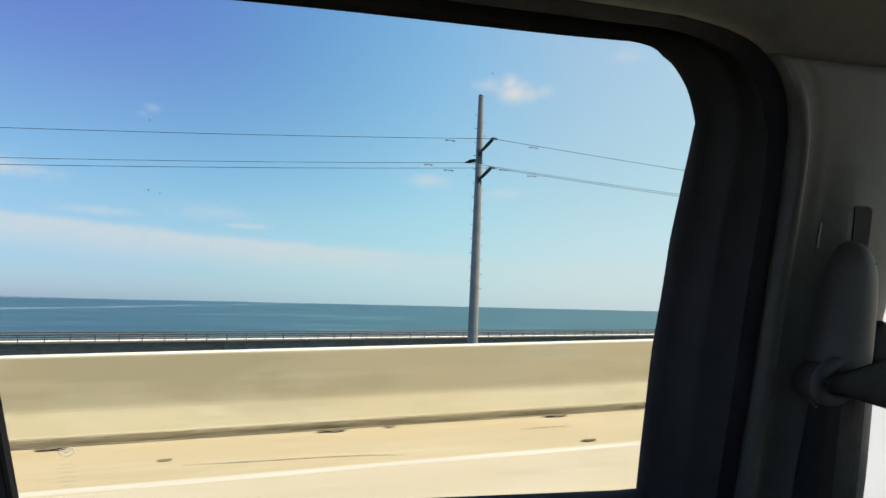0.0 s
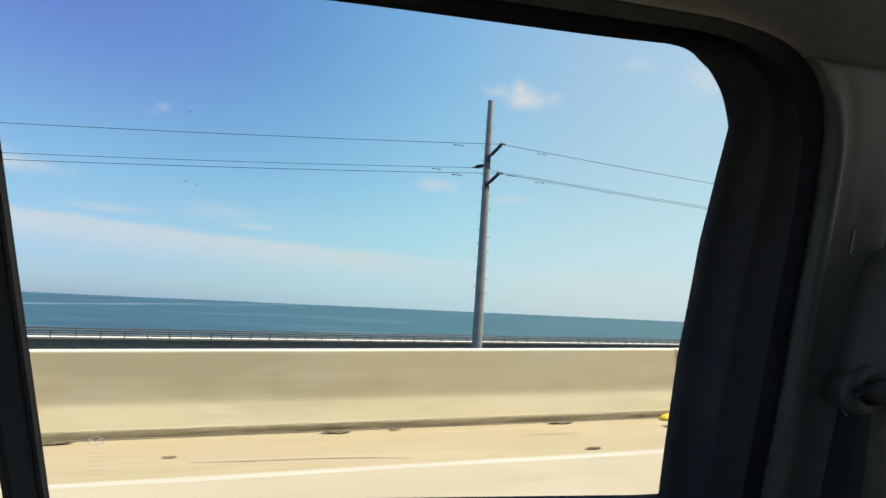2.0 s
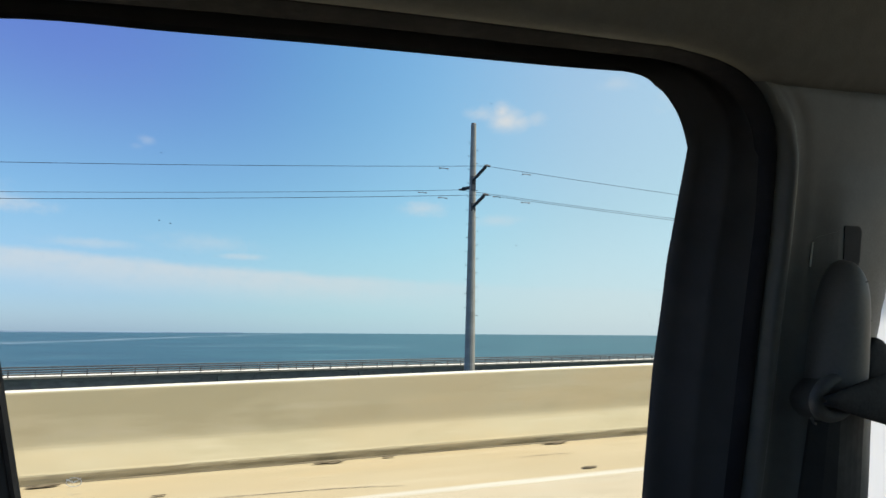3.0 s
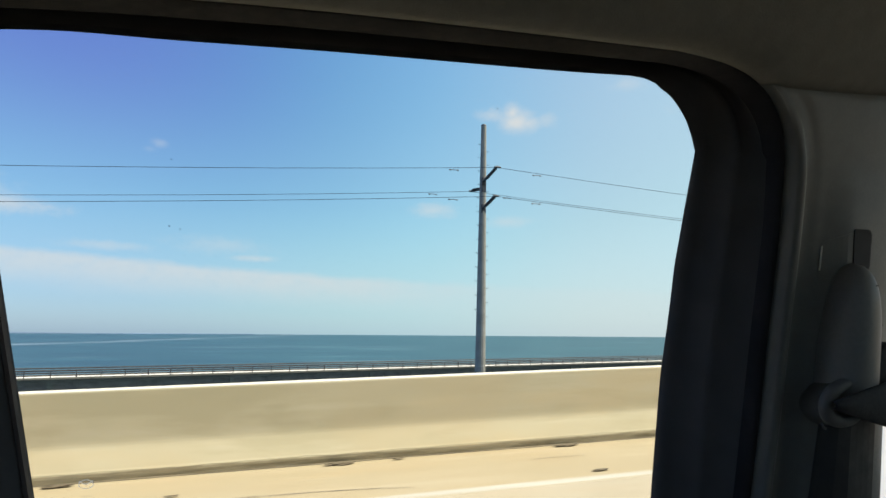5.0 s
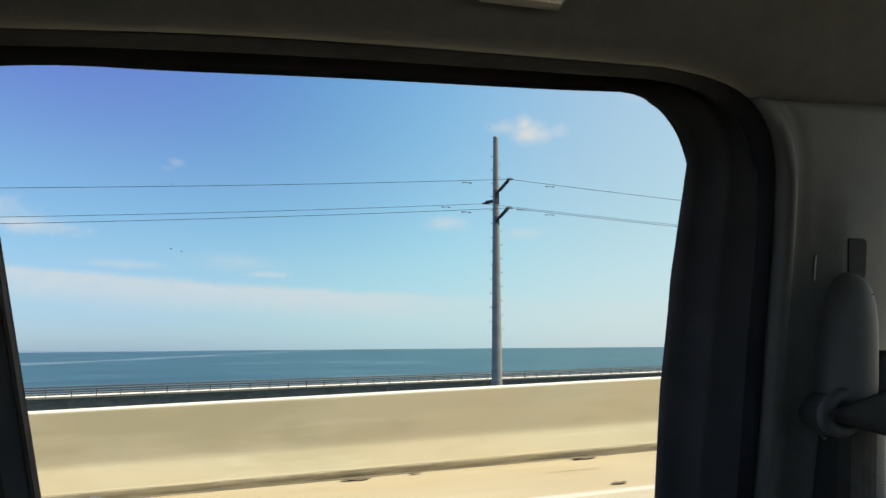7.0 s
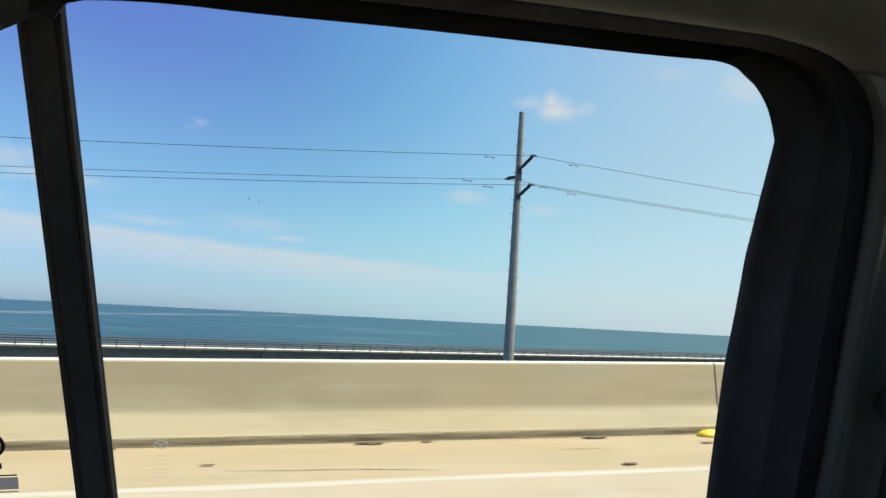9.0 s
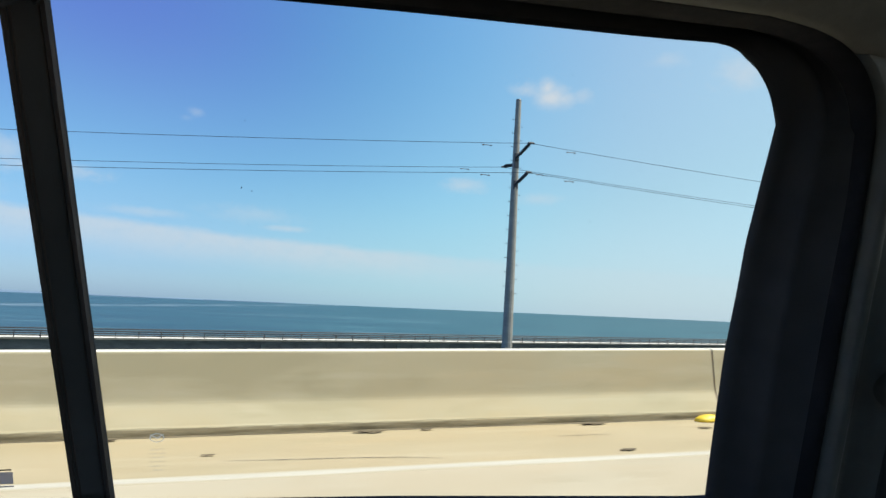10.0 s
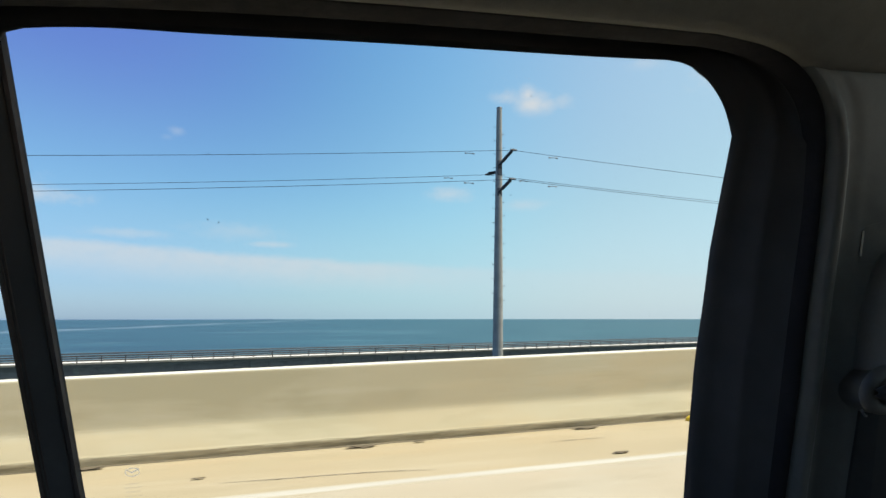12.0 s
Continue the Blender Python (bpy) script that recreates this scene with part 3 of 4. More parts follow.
for a, b in zip(JOINTS, JOINTS[1:]):
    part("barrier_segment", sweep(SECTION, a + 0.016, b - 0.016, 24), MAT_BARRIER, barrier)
    if a > X0:
        part("joint_filler", sweep([(y + (0.006 if z > 0 else 0.0), z - (0.01 if z > 0.7 else 0.0)) for y, z in SECTION], a - 0.016, a + 0.016), MAT_FILLER, barrier, "dark filler in the joint")
rows = []
x = X0
while x < X1:
    x += 0.07 if -12 < x < 22 else 1.0
    h = 0.088 + 0.016 * noise.noise((x * 0.7, 9, 0)) + 0.014 * noise.noise((x * 3.3, 2, 0)) + 0.008 * noise.noise((x * 11.0, 5, 0))
    rows.append([(x, FOOT - 0.003, 0.0), (x, FOOT - 0.003, min(0.078, 0.6 * h)), (x, FOOT - 0.003 + 0.55 * max(0.0, h - 0.078), max(0.079, h))])
part("dirty_kick_face", grid(rows), MAT_GRIME, barrier, "grimy lowest face of the barrier")

# ---------------------------------------------------------------- old bridge beyond
OB_Y, OB_TOP, OB_TURN = 107.0, -4.15, 15.0
old = thing("old_bridge", "old grey girder bridge on concrete piers with thin steel rails", "bridge", Matrix.Translation((0, OB_Y, SEA_Z)) @ Matrix.Rotation(radians(OB_TURN), 4, "Z"))
DK = OB_TOP - 1.15 - SEA_Z
XL, XR, SPAN = -150.0, 900.0, 24.4
PIER0 = -30.2
part("deck", sweep([(-2.85, DK - 0.55), (-2.85, DK - 0.20), (-3.3, DK - 0.14), (-3.3, DK - 0.02), (3.3, DK - 0.02), (3.3, DK - 0.55)], XL, XR, 40), MAT_OLD, old)
part("roadway", box((XL, -2.9, DK - 0.02), (XR, 2.9, DK + 0.02)), MAT_CURB, old, "pale roadway")
for y in (-3.42, 3.12):
    part("curb", sweep([(y, DK - 0.06), (y, DK + 0.18), (y + 0.3, DK + 0.20), (y + 0.3, DK - 0.06)], XL, XR, 40), MAT_PIER, old, "dark kerb")
first = math.ceil((XL - PIER0) / SPAN)
last = math.floor((XR - PIER0) / SPAN)
cap_me = pier_me = girder_me = None
for k in range(first, last + 1):
    x = PIER0 + SPAN * k
    if cap_me is None:
        bm = bmesh.new()
        for y in (-2.4, 2.4):
            box((0.25, y - 0.2, DK - 2.75), (SPAN - 0.25, y + 0.2, DK - 0.55), bm)
            box((0.25, y - 0.34, DK - 2.87), (SPAN - 0.25, y + 0.34, DK - 2.75), bm)
            for q in range(1, 9):
                box((SPAN * q / 9 - 0.05, y - 0.30, DK - 2.75), (SPAN * q / 9 + 0.05, y + 0.30, DK - 0.55), bm)
        ob = part("girder", bm, MAT_OLD, old, "grey plate girder with stiffeners", matrix=Matrix.Translation((x, 0, 0)))
        girder_me = ob.data
        bm = box((-1.3, -3.6, DK - 3.7), (1.3, 3.6, DK - 2.87), bevel=0.08)
        box((-0.35, -2.9, DK - 2.87), (0.35, 2.9, DK - 0.55), bm)
        ob = part("pier_cap", bm, MAT_PIER, old, matrix=Matrix.Translation((x, 0, 0)))
        cap_me = ob.data
        bm = bmesh.new()
        grid([[(w * sx, v * sy, z) for sx, sy in ((-1, -1), (1, -1), (1, 1), (-1, 1))] for w, v, z in ((1.5, 3.4, -1.5), (1.5, 3.4, 1.0), (1.05, 3.1, 1.2), (0.9, 2.9, DK - 3.7))],
             bm, closed=True, caps=True)
        ob = part("pier", bm, MAT_PIER, old, matrix=Matrix.Translation((x, 0, 0)))
        pier_me = ob.data
        continue
    for nm, me in (("girder", girder_me), ("pier_cap", cap_me), ("pier", pier_me)):
        ob = new(nm, me)
        ob.parent = old
        ob.matrix_local = Matrix.Translation((x, 0, 0))
for y in (-3.3, 3.3):
    for dz, r in ((1.12, 0.11), (0.80, 0.09), (0.46, 0.08)):
        part("rail", tube([(XL, y, DK + dz), ((XL + XR) / 2, y, DK + dz), (XR, y, DK + dz)], r, 6), MAT_STEEL, old, "dark steel rail")
    post_me = None
    for k in range(150 if y < 0 else 0):
        x = -145 + 3.05 * k + (PIER0 + 145) % 3.05
        if post_me is None:
            ob = part("rail_post", box((-0.06, -0.06, DK - 0.1), (0.06, 0.06, DK + 1.16)), MAT_STEEL, old, matrix=Matrix.Translation((x, y, 0)))
            post_me = ob.data
        else:
            ob = new("rail_post", post_me)
            ob.parent, ob.matrix_local = old, Matrix.Translation((x, y, 0))

# ---------------------------------------------------------------- power line
POLE_X, POLE_Y, POLE_TOP, RUN = 13.9, 38.0, 15.85, 173.0
ARMS = [(-2.75, 11.75, 12.15), (-2.55, 9.85, 10.27), (2.35, 11.30, 11.72)]     # reach, height at pole, height at tip


def power_pole(x, dz):
    base = SEA_Z
    H = POLE_TOP + dz - base
    ob = thing("power_pole", "tall tapered concrete power pole standing in the sea", "power pole", Matrix.Translation((x - 0.42, POLE_Y, base)), "poles along the bridge")
    lean = 0.0185
    pts = [(lean * H * q / 12, 0, H * q / 12) for q in range(13)]
    pts[0] = (0, 0, -1.5)
    part("shaft", tube(pts, 0.50, 14, r1=0.185), MAT_POLE, ob, smooth=False)
    part("pole_cap", tube([(lean * H, 0, H - 0.02), (lean * H, 0, H + 0.07)], 0.2, 12, r1=0.16), MAT_DARKSTEEL, ob, "dark metal cap")
    for reach, z0, z1 in ARMS:
        a = Vector((lean * (z0 + dz - base), 0, z0 + dz - base))
        s = -1 if reach < 0 else 1
        b = Vector((a.x, reach, z1 + dz - base))
        arm = part("insulator_arm", tube([a, a.lerp(b, 0.3), b], 0.09, 8, r1=0.06), MAT_DARKSTEEL, ob, "dark insulator arm reaching out from the shaft")
        bm = bmesh.new()
        for q in range(7):
            c = a.lerp(b, 0.32 + 0.09 * q)
            d = (b - a).normalized() * 0.035
            tube([c - d, c + d], 0.125, 10, bm, r1=0.08)
        part("insulator_sheds", bm, MAT_DARKSTEEL, arm)
        part("wire_clamp", tube([b + Vector((-0.2, 0, -0.06)), b + Vector((0.2, 0, -0.06))], 0.07, 8), MAT_DARKSTEEL, arm)
        part("arm_plate", box((a.x - 0.16, a.y - 0.24, a.z - 0.3), (a.x + 0.16, a.y + 0.24, a.z + 0.3), bevel=0.03), MAT_DARKSTEEL, ob)
    for k in range(26):
        z = H - 1.4 - 0.48 * k
        for s in (-1, 1):
            if (k + (s > 0)) % 2:
                continue
            rr = 0.50 + (0.185 - 0.50) * z / H
            part("climbing_step", tube([(lean * z + s * rr * 0.9, -0.02, z), (lean * z + s * (rr + 0.16), -0.02, z), (lean * z + s * (rr + 0.16), -0.02, z + 0.05)], 0.018, 5), MAT_DARKSTEEL, ob)
    return ob


RISE = 3.0
for k in (-1, 0, 1):
    power_pole(POLE_X + RUN * k, RISE * k)
for reach, z0, z1 in ARMS:
    for k in (-1, 0):
        pts = []
        for q in range(61):
            f = q / 60
            pts.append((POLE_X + RUN * (k + f), POLE_Y + reach, z1 - 0.08 + RISE * (k + f) - 3.35 * 4 * f * (1 - f)))
        part_ob = whole("power_line", tube(pts, 0.0145, 6), MAT_WIRE, "thin sagging power line between concrete poles", "power line", group="power lines")
        bm = bmesh.new()
        for f in (0.012, 0.985):
            p = Vector(pts[int(round(f * 60))])
            tube([p + Vector((-0.25, 0, -0.14)), p + Vector((0.25, 0, -0.14))], 0.02, 5, bm)
            tube([p + Vector((0, 0, 0)), p + Vector((0, 0, -0.14))], 0.012, 5, bm)
            for e in (-0.25, 0.25):
                tube([p + Vector((e - 0.06, 0, -0.15)), p + Vector((e + 0.06, 0, -0.15))], 0.045, 6, bm)
        part("line_damper", bm, MAT_DARKSTEEL, part_ob)

# ---------------------------------------------------------------- roadside bits
sign = thing("road_sign", "small metal road sign seen edge on behind the barrier", "sign", ROAD @ Matrix.Translation((-9.5, FOOT + 0.55, -0.45)))
part("post", tube([(0, 0, 0), (0, 0, 4.1)], 0.045, 8), MAT_SIGN, sign)
part("bracket", box((-0.08, -0.14, 0.3), (0.08, 0.02, 0.5), bevel=0.01), MAT_SIGN, sign)
part("panel", box((-0.06, -0.38, 3.15), (-0.045, 0.38, 4.15), bevel=0.004), MAT_SIGN, sign)
for z in (3.35, 3.95):
    part("clamp", box((-0.047, -0.3, z), (0.05, 0.3, z + 0.04), bevel=0.004), MAT_DARKSTEEL, sign)

bm = bmesh.new()
bmesh.ops.create_icosphere(bm, subdivisions=3, radius=1.0)
for v in bm.verts:
    v.co = Vector((v.co.x * 0.17, v.co.y * 0.09, max(0.0, v.co.z) * 0.075)) * (1 + 0.12 * noise.noise(v.co * 2.0))
whole("yellow_cap", bm, MAT_YELLOW, "crushed yellow plastic cap lying at the barrier foot", "debris", ROAD @ Matrix.Translation((4.72, FOOT - 0.13, 0.004)), smooth=True)

rng = random.Random(4)
BITS = [(-1.72, FOOT - 0.10, 0.08), (0.75, FOOT - 0.11, 0.085), (1.35, FOOT - 0.10, 0.04), (3.25, FOOT - 0.10, 0.085), (-2.6, FOOT - 0.35, 0.06), (4.4, FOOT - 0.5, 0.05),
        (-0.7, FOOT - 0.8, 0.035), (5.6, FOOT - 0.1, 0.09), (-4.3, FOOT - 0.1, 0.09), (3.0, LINE + 0.22, 0.05)]
for x, y, s in BITS:
    bm = bmesh.new()
    bmesh.ops.create_icosphere(bm, subdivisions=3, radius=1.0)
    seed = rng.random() * 50
    for v in bm.verts:
        k = 1 + 0.75 * noise.noise(v.co * 1.7 + Vector((seed, 0, 0))) + 0.45 * noise.noise(v.co * 4.5 + Vector((0, seed, 0)))
        v.co = Vector((v.co.x * s * 1.45 * k, v.co.y * s * 0.45 * k, max(-0.1, v.co.z) * s * 0.13 * k))
    whole("road_debris", bm, MAT_GRIT, "flat brown scrap of dirt lying on the shoulder", "debris", ROAD @ Matrix.Translation((x, y, 0.012)), "scraps on the shoulder")


def crack(points, w):
    bm = bmesh.new()
    pts = curve_through(points, 10)
    rows = []
    for i, p in enumerate(pts):
        q = w * (0.35 + 0.65 * abs(noise.noise((i * 0.4, w * 90, 1)))) * math.sin(math.pi * (i + 0.5) / len(pts)) ** 0.4
        rows.append([(p.x, p.y - q, 0.005), (p.x, p.y + q, 0.005)])
    return grid(rows, bm)


for pts, w in (([(-0.55, 5.35, 0), (0.0, 5.30, 0), (0.45, 5.27, 0), (0.9, 5.21, 0), (1.25, 5.12, 0)], 0.012), ([(2.6, 5.75, 0), (2.9, 5.76, 0), (3.2, 5.74, 0)], 0.009)):
    whole("pavement_crack", crack(pts, w), MAT_CRACK, "thin dark crack in the concrete shoulder", "crack", ROAD, "cracks in the shoulder")

# ---------------------------------------------------------------- the car, seen from its back seat
car = thing("car", "dim car cabin with a black framed rear side window", "car", ROAD)
door = part("rear_door", box((-0.78, 0.60, 0.30), (0.60, 0.74, 1.02), bevel=0.02), MAT_SHELL, car, "rear door with a black window frame")


EDGE = ((1.09, 0.720), (1.13, 0.711), (1.27, 0.677), (1.40, 0.632), (1.47, 0.599), (1.53, 0.568), (1.60, 0.535))    # height and depth of the sight edge


def edge_y(z):
    for (za, ya), (zb, yb) in zip(EDGE, EDGE[1:]):
        if z <= zb:
            break
    return ya + (yb - ya) * (z - za) / (zb - za)


def glass_y(z):
    return 0.625 + 0.35 * (1.45 - z)


def inner_y(z):
    return 0.500 + 0.30 * (1.506 - z)


# sight edge of the pane (A) and inner edge of the black frame (C), side by side, as x and z
A_TOP = curve_through([(-0.240, 0, 1.556), (-0.230, 0, 1.5688), (-0.207, 0, 1.5742), (-0.150, 0, 1.5787), (-0.07, 0, 1.5805), (0.08, 0, 1.5855), (0.29, 0, 1.5905), (0.385, 0, 1.594)])
A_CORNER = curve_through([(0.385, 0, 1.594), (0.404, 0, 1.593), (0.420, 0, 1.589), (0.437, 0, 1.5822), (0.4535, 0, 1.5705), (0.4655, 0, 1.5595), (0.4765, 0, 1.5455), (0.4875, 0, 1.5285)])
A_SIDE = curve_through([(0.4875, 0, 1.5285), (0.491, 0, 1.49), (0.4945, 0, 1.44), (0.4985, 0, 1.36), (0.5000, 0, 1.29), (0.5000, 0, 1.235), (0.5005, 0, 1.16), (0.501, 0, 1.0785)])
A_FOOT = [(0.501, 0, 1.0785), (0.495, 0, 1.0788), (0.40, 0, 1.0848), (0.28, 0, 1.0925), (0.09, 0, 1.1048), (-0.195, 0, 1.1185), (-0.245, 0, 1.1207)]
C_TOP = curve_through([(-0.236, 0, 1.574), (-0.06, 0, 1.586), (0.10, 0, 1.592), (0.28, 0, 1.5953), (0.400, 0, 1.5968)])
C_CORNER = curve_through([(0.400, 0, 1.5968), (0.467, 0, 1.589), (0.513, 0, 1.5693), (0.540, 0, 1.5382), (0.551, 0, 1.502)])
C_SIDE = curve_through([(0.551, 0, 1.502), (0.558, 0, 1.415), (0.562, 0, 1.32), (0.568, 0, 1.215), (0.574, 0, 1.06)])
C_FOOT = [(0.574, 0, 1.06), (0.565, 0, 1.03), (0.27, 0, 1.045), (-0.24, 0, 1.07)]
COUNTS = (40, 20, 30, 24)


def chain(*runs):
    line = []
    for r, c in zip(runs, COUNTS):
        pts = resample(r, c)
        line += pts if not line else pts[1:]
    return line


A = chain(A_TOP, A_CORNER, A_SIDE, A_FOOT)
C = chain(C_TOP, C_CORNER, C_SIDE, C_FOOT)
A3 = [Vector((p.x, edge_y(p.z), p.z)) for p in A]
C3 = [Vector((p.x, inner_y(p.z), p.z)) for p in C]
out_dir = [(Vector((c.x - a.x, 0, c.z - a.z)) + Vector((0.0, 0, 0.02 if i < 45 else 0))).normalized() for i, (a, c) in enumerate(zip(A3, C3))]

rows = [[a + Vector((0, 0.13, 0)) + d * 0.20 for a, d in zip(A3, out_dir)],
        [a + Vector((0, 0.060, 0)) + d * 0.085 for a, d in zip(A3, out_dir)],
        [a + Vector((0, 0.004, 0)) + d * 0.006 for a, d in zip(A3, out_dir)], [a + Vector((0, -0.001, 0)) + d * 0.0015 for a, d in zip(A3, out_dir)]]
EYE = Vector((-0.03, 0.01, 1.325))      # camera's rough place; top hollow pushed along its sight lines to fit the view
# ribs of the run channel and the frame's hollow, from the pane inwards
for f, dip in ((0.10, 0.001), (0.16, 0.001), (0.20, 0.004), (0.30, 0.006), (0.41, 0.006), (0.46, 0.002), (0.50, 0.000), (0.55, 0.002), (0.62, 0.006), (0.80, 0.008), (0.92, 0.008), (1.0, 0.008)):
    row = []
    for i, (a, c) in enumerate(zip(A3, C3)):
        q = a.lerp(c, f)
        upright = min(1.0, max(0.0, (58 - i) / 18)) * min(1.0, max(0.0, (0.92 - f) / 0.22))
        k = (a.y + 0.010 - EYE.y) / (q.y - EYE.y)
        row.append(q + (q - EYE) * max(0.0, k - 1) * upright + Vector((0, dip * min(1.0, max(0.15, (i - 38) / 16)), 0)))
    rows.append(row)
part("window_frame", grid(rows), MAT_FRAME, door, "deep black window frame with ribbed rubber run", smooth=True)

rows = []
for k in range(9):
    q = math.pi * k / 8
    row = []
    for i, (a, c, d) in enumerate(zip(A3, C3, out_dir)):
        f0 = 0.72 + 0.16 * min(1.0, max(0.0, (i - 38) / 24))
        f = f0 + (1.02 - f0) * (0.5 - 0.5 * math.cos(q))
        row.append(a.lerp(c, f) + Vector((0, 0.012 - 0.014 * math.sin(q) ** 0.7, 0)) - d * 0.0008 * math.sin(q))
    rows.append(row)
part("weatherstrip", grid(rows[:]), MAT_SEAL, car, "dark rubber weatherstrip round the door opening", smooth=True)

# main pane and the fixed quarter pane, divided by a slanting bar
def pane(outline, thick=0.004):
    return grid([[(x, glass_y(z), z) for x, z in outline], [(x, glass_y(z) + thick, z) for x, z in outline]], closed=True, caps=True)


glass = part("window_pane", pane([(-0.222, 1.02), (-0.262, 1.66), (0.66, 1.66), (0.66, 1.02)]), MAT_GLASS, door, "clear side window pane")
glass.visible_shadow = False
quarter = part("quarter_pane", pane([(-0.230, 1.02), (-0.270, 1.66), (-0.80, 1.50), (-0.80, 1.02)]), MAT_GLASS, door, "fixed quarter window pane with a sticker")
quarter.visible_shadow = False


def bar_rows(half, depth0, depth1):
    rows_ = []
    for i in range(13):
        z = 1.62 - (1.62 - 1.10) * i / 12
        xr = -0.2380 + 0.0756 * (1.575 - z)
        w = 0.0395
        xm = xr - w / 2
        y = glass_y(z) - 0.004
        rows_.append([(xm + half * w * 0.5 - 0.3 * depth1, y + depth1, z), (xm + half * w, y + depth0 + 0.004, z), (xm + half * w * 0.86, y + depth0, z),
                      (xm - half * w * 0.86, y + depth0, z), (xm - half * w, y + depth0 + 0.004, z), (xm - half * w * 0.9 - 0.3 * depth1, y + depth1, z)])
    return rows_


bar = part("divider_bar", grid(bar_rows(0.5, -0.002, 0.030), closed=True, caps=True), MAT_BAR, door, "slanting black bar between the panes")
for s in (-1, 1):
    rows = []
    for r in bar_rows(0.5, -0.002, 0.030):
        p = Vector(r[2] if s > 0 else r[3])
        rows.append([p + Vector((s * dx, dy, 0)) for dx, dy in ((-0.0035, 0.002), (-0.003, -0.0035), (0.0005, -0.004), (0.002, 0.001))])
    part("bar_seal", grid(rows, closed=True, caps=True), MAT_BARSEAL, bar, "thin rubber seal", smooth=False)
    line = [Vector(r[2] if s > 0 else r[3]) + Vector((-s * 0.0058, 0.0002, 0)) for r in bar_rows(0.5, -0.002, 0.030)]
    part("bar_bead", tube(line, 0.0011, 6), MAT_BARSEAL, bar, "thin brown bead")

Q = [(-0.2580, 1.559), (-0.305, 1.5355), (-0.45, 1.4645), (-0.62, 1.385), (-0.645, 1.36), (-0.60, 1.16), (-0.585, 1.136), (-0.240, 1.1215)]
Q_IN = [(-0.170, 1.66), (-0.180, 1.65), (-0.47, 1.53), (-0.66, 1.44), (-0.72, 1.38), (-0.68, 1.14), (-0.64, 1.06), (-0.238, 1.06)]
rows = []
for f, dy in ((0.08, 0.02), (0.0, 0.0), (0.15, -0.008), (0.3, 0.004), (0.7, 0.0), (1.0, 0.0)):
    row = []
    for (x, z), (xi, zi) in zip(Q, Q_IN):
        ff = max(0.0, f) if dy < 0.04 else 0.0
        xx, zz = x + (xi - x) * f, z + (zi - z) * f
        row.append((xx, edge_y(zz) * (1 - ff) + inner_y(zz) * ff + dy, zz))
    rows.append(row)
part("quarter_frame", grid(rows), MAT_FRAME, door, "black frame of the quarter window")

front = part("front_pane", pane([(0.64, 0.98), (0.64, 1.66), (1.30, 1.66), (1.72, 0.98)]), MAT_GLARE, car, "front side window pane whitened to suggest glare")
front.visible_shadow = False

# marks on the glass
def on_glass(x, z, lift=0.0015):
    return Vector((x, glass_y(z) - lift, z))


for x, z, s in ((-0.0803, 1.4316, 0.0008), (-0.0705, 1.4290, 0.0007), (-0.0780, 1.4927, 0.0006), (0.2359, 1.4616, 0.0006), (0.2497, 1.5637, 0.0006), (0.2967, 1.4165, 0.0005)):
    bm = bmesh.new()
    bmesh.ops.create_icosphere(bm, subdivisions=2, radius=1.0)
    for v in bm.verts:
        v.co = on_glass(x, z, 0.0005) + Vector((v.co.x * s * 0.9, v.co.y * 0.0003, v.co.z * s * 0.8))
    part("dirt_speck", bm, MAT_SPECK, glass)

ex, ez = -0.1611, 1.1761
bm = bmesh.new()


def ring_flat(bm_, cx, cz, rx, rz, w, a0=0.0, a1=2 * math.pi, count=28, lift=0.0012):
    rows_ = []
    for i in range(count + 1):
        a = a0 + (a1 - a0) * i / count
        rows_.append([on_glass(cx + (rx - w) * math.cos(a), cz + (rz - w) * math.sin(a), lift), on_glass(cx + rx * math.cos(a), cz + rz * math.sin(a), lift)])
    grid(rows_, bm_)


ring_flat(bm, ex, ez, 0.0072, 0.0050, 0.0009)
grid([[on_glass(ex - 0.0066, ez + 0.003), on_glass(ex - 0.0066, ez + 0.0042)], [on_glass(ex, ez - 0.0012), on_glass(ex, ez + 0.0004)],
      [on_glass(ex + 0.0066, ez + 0.003), on_glass(ex + 0.0066, ez + 0.0042)]], bm)
part("glass_mark", bm, MAT_ETCH, glass, "small pale etched ring mark")
for w, dz in ((0.0060, -0.0135), (0.0085, -0.0180), (0.0070, -0.0225), (0.0085, -0.0275), (0.0080, -0.0325), (0.0050, -0.0370)):
    bm = bmesh.new()
    grid([[on_glass(ex - w, ez + dz), on_glass(ex + w, ez + dz)], [on_glass(ex - w, ez + dz + 0.0016), on_glass(ex + w, ez + dz + 0.0016)]], bm)
    part("glass_mark_line", bm, MAT_FAINT, glass)

# sticker on the quarter pane: a ring, two short bars and a wide grey bar
sx, sz = -0.3198, 1.1792
bm = bmesh.new()
ring_flat(bm, sx, sz, 0.0135, 0.0135, 0.0036)
part("sticker_ring", bm, MAT_INK, quarter, "dark printed ring")
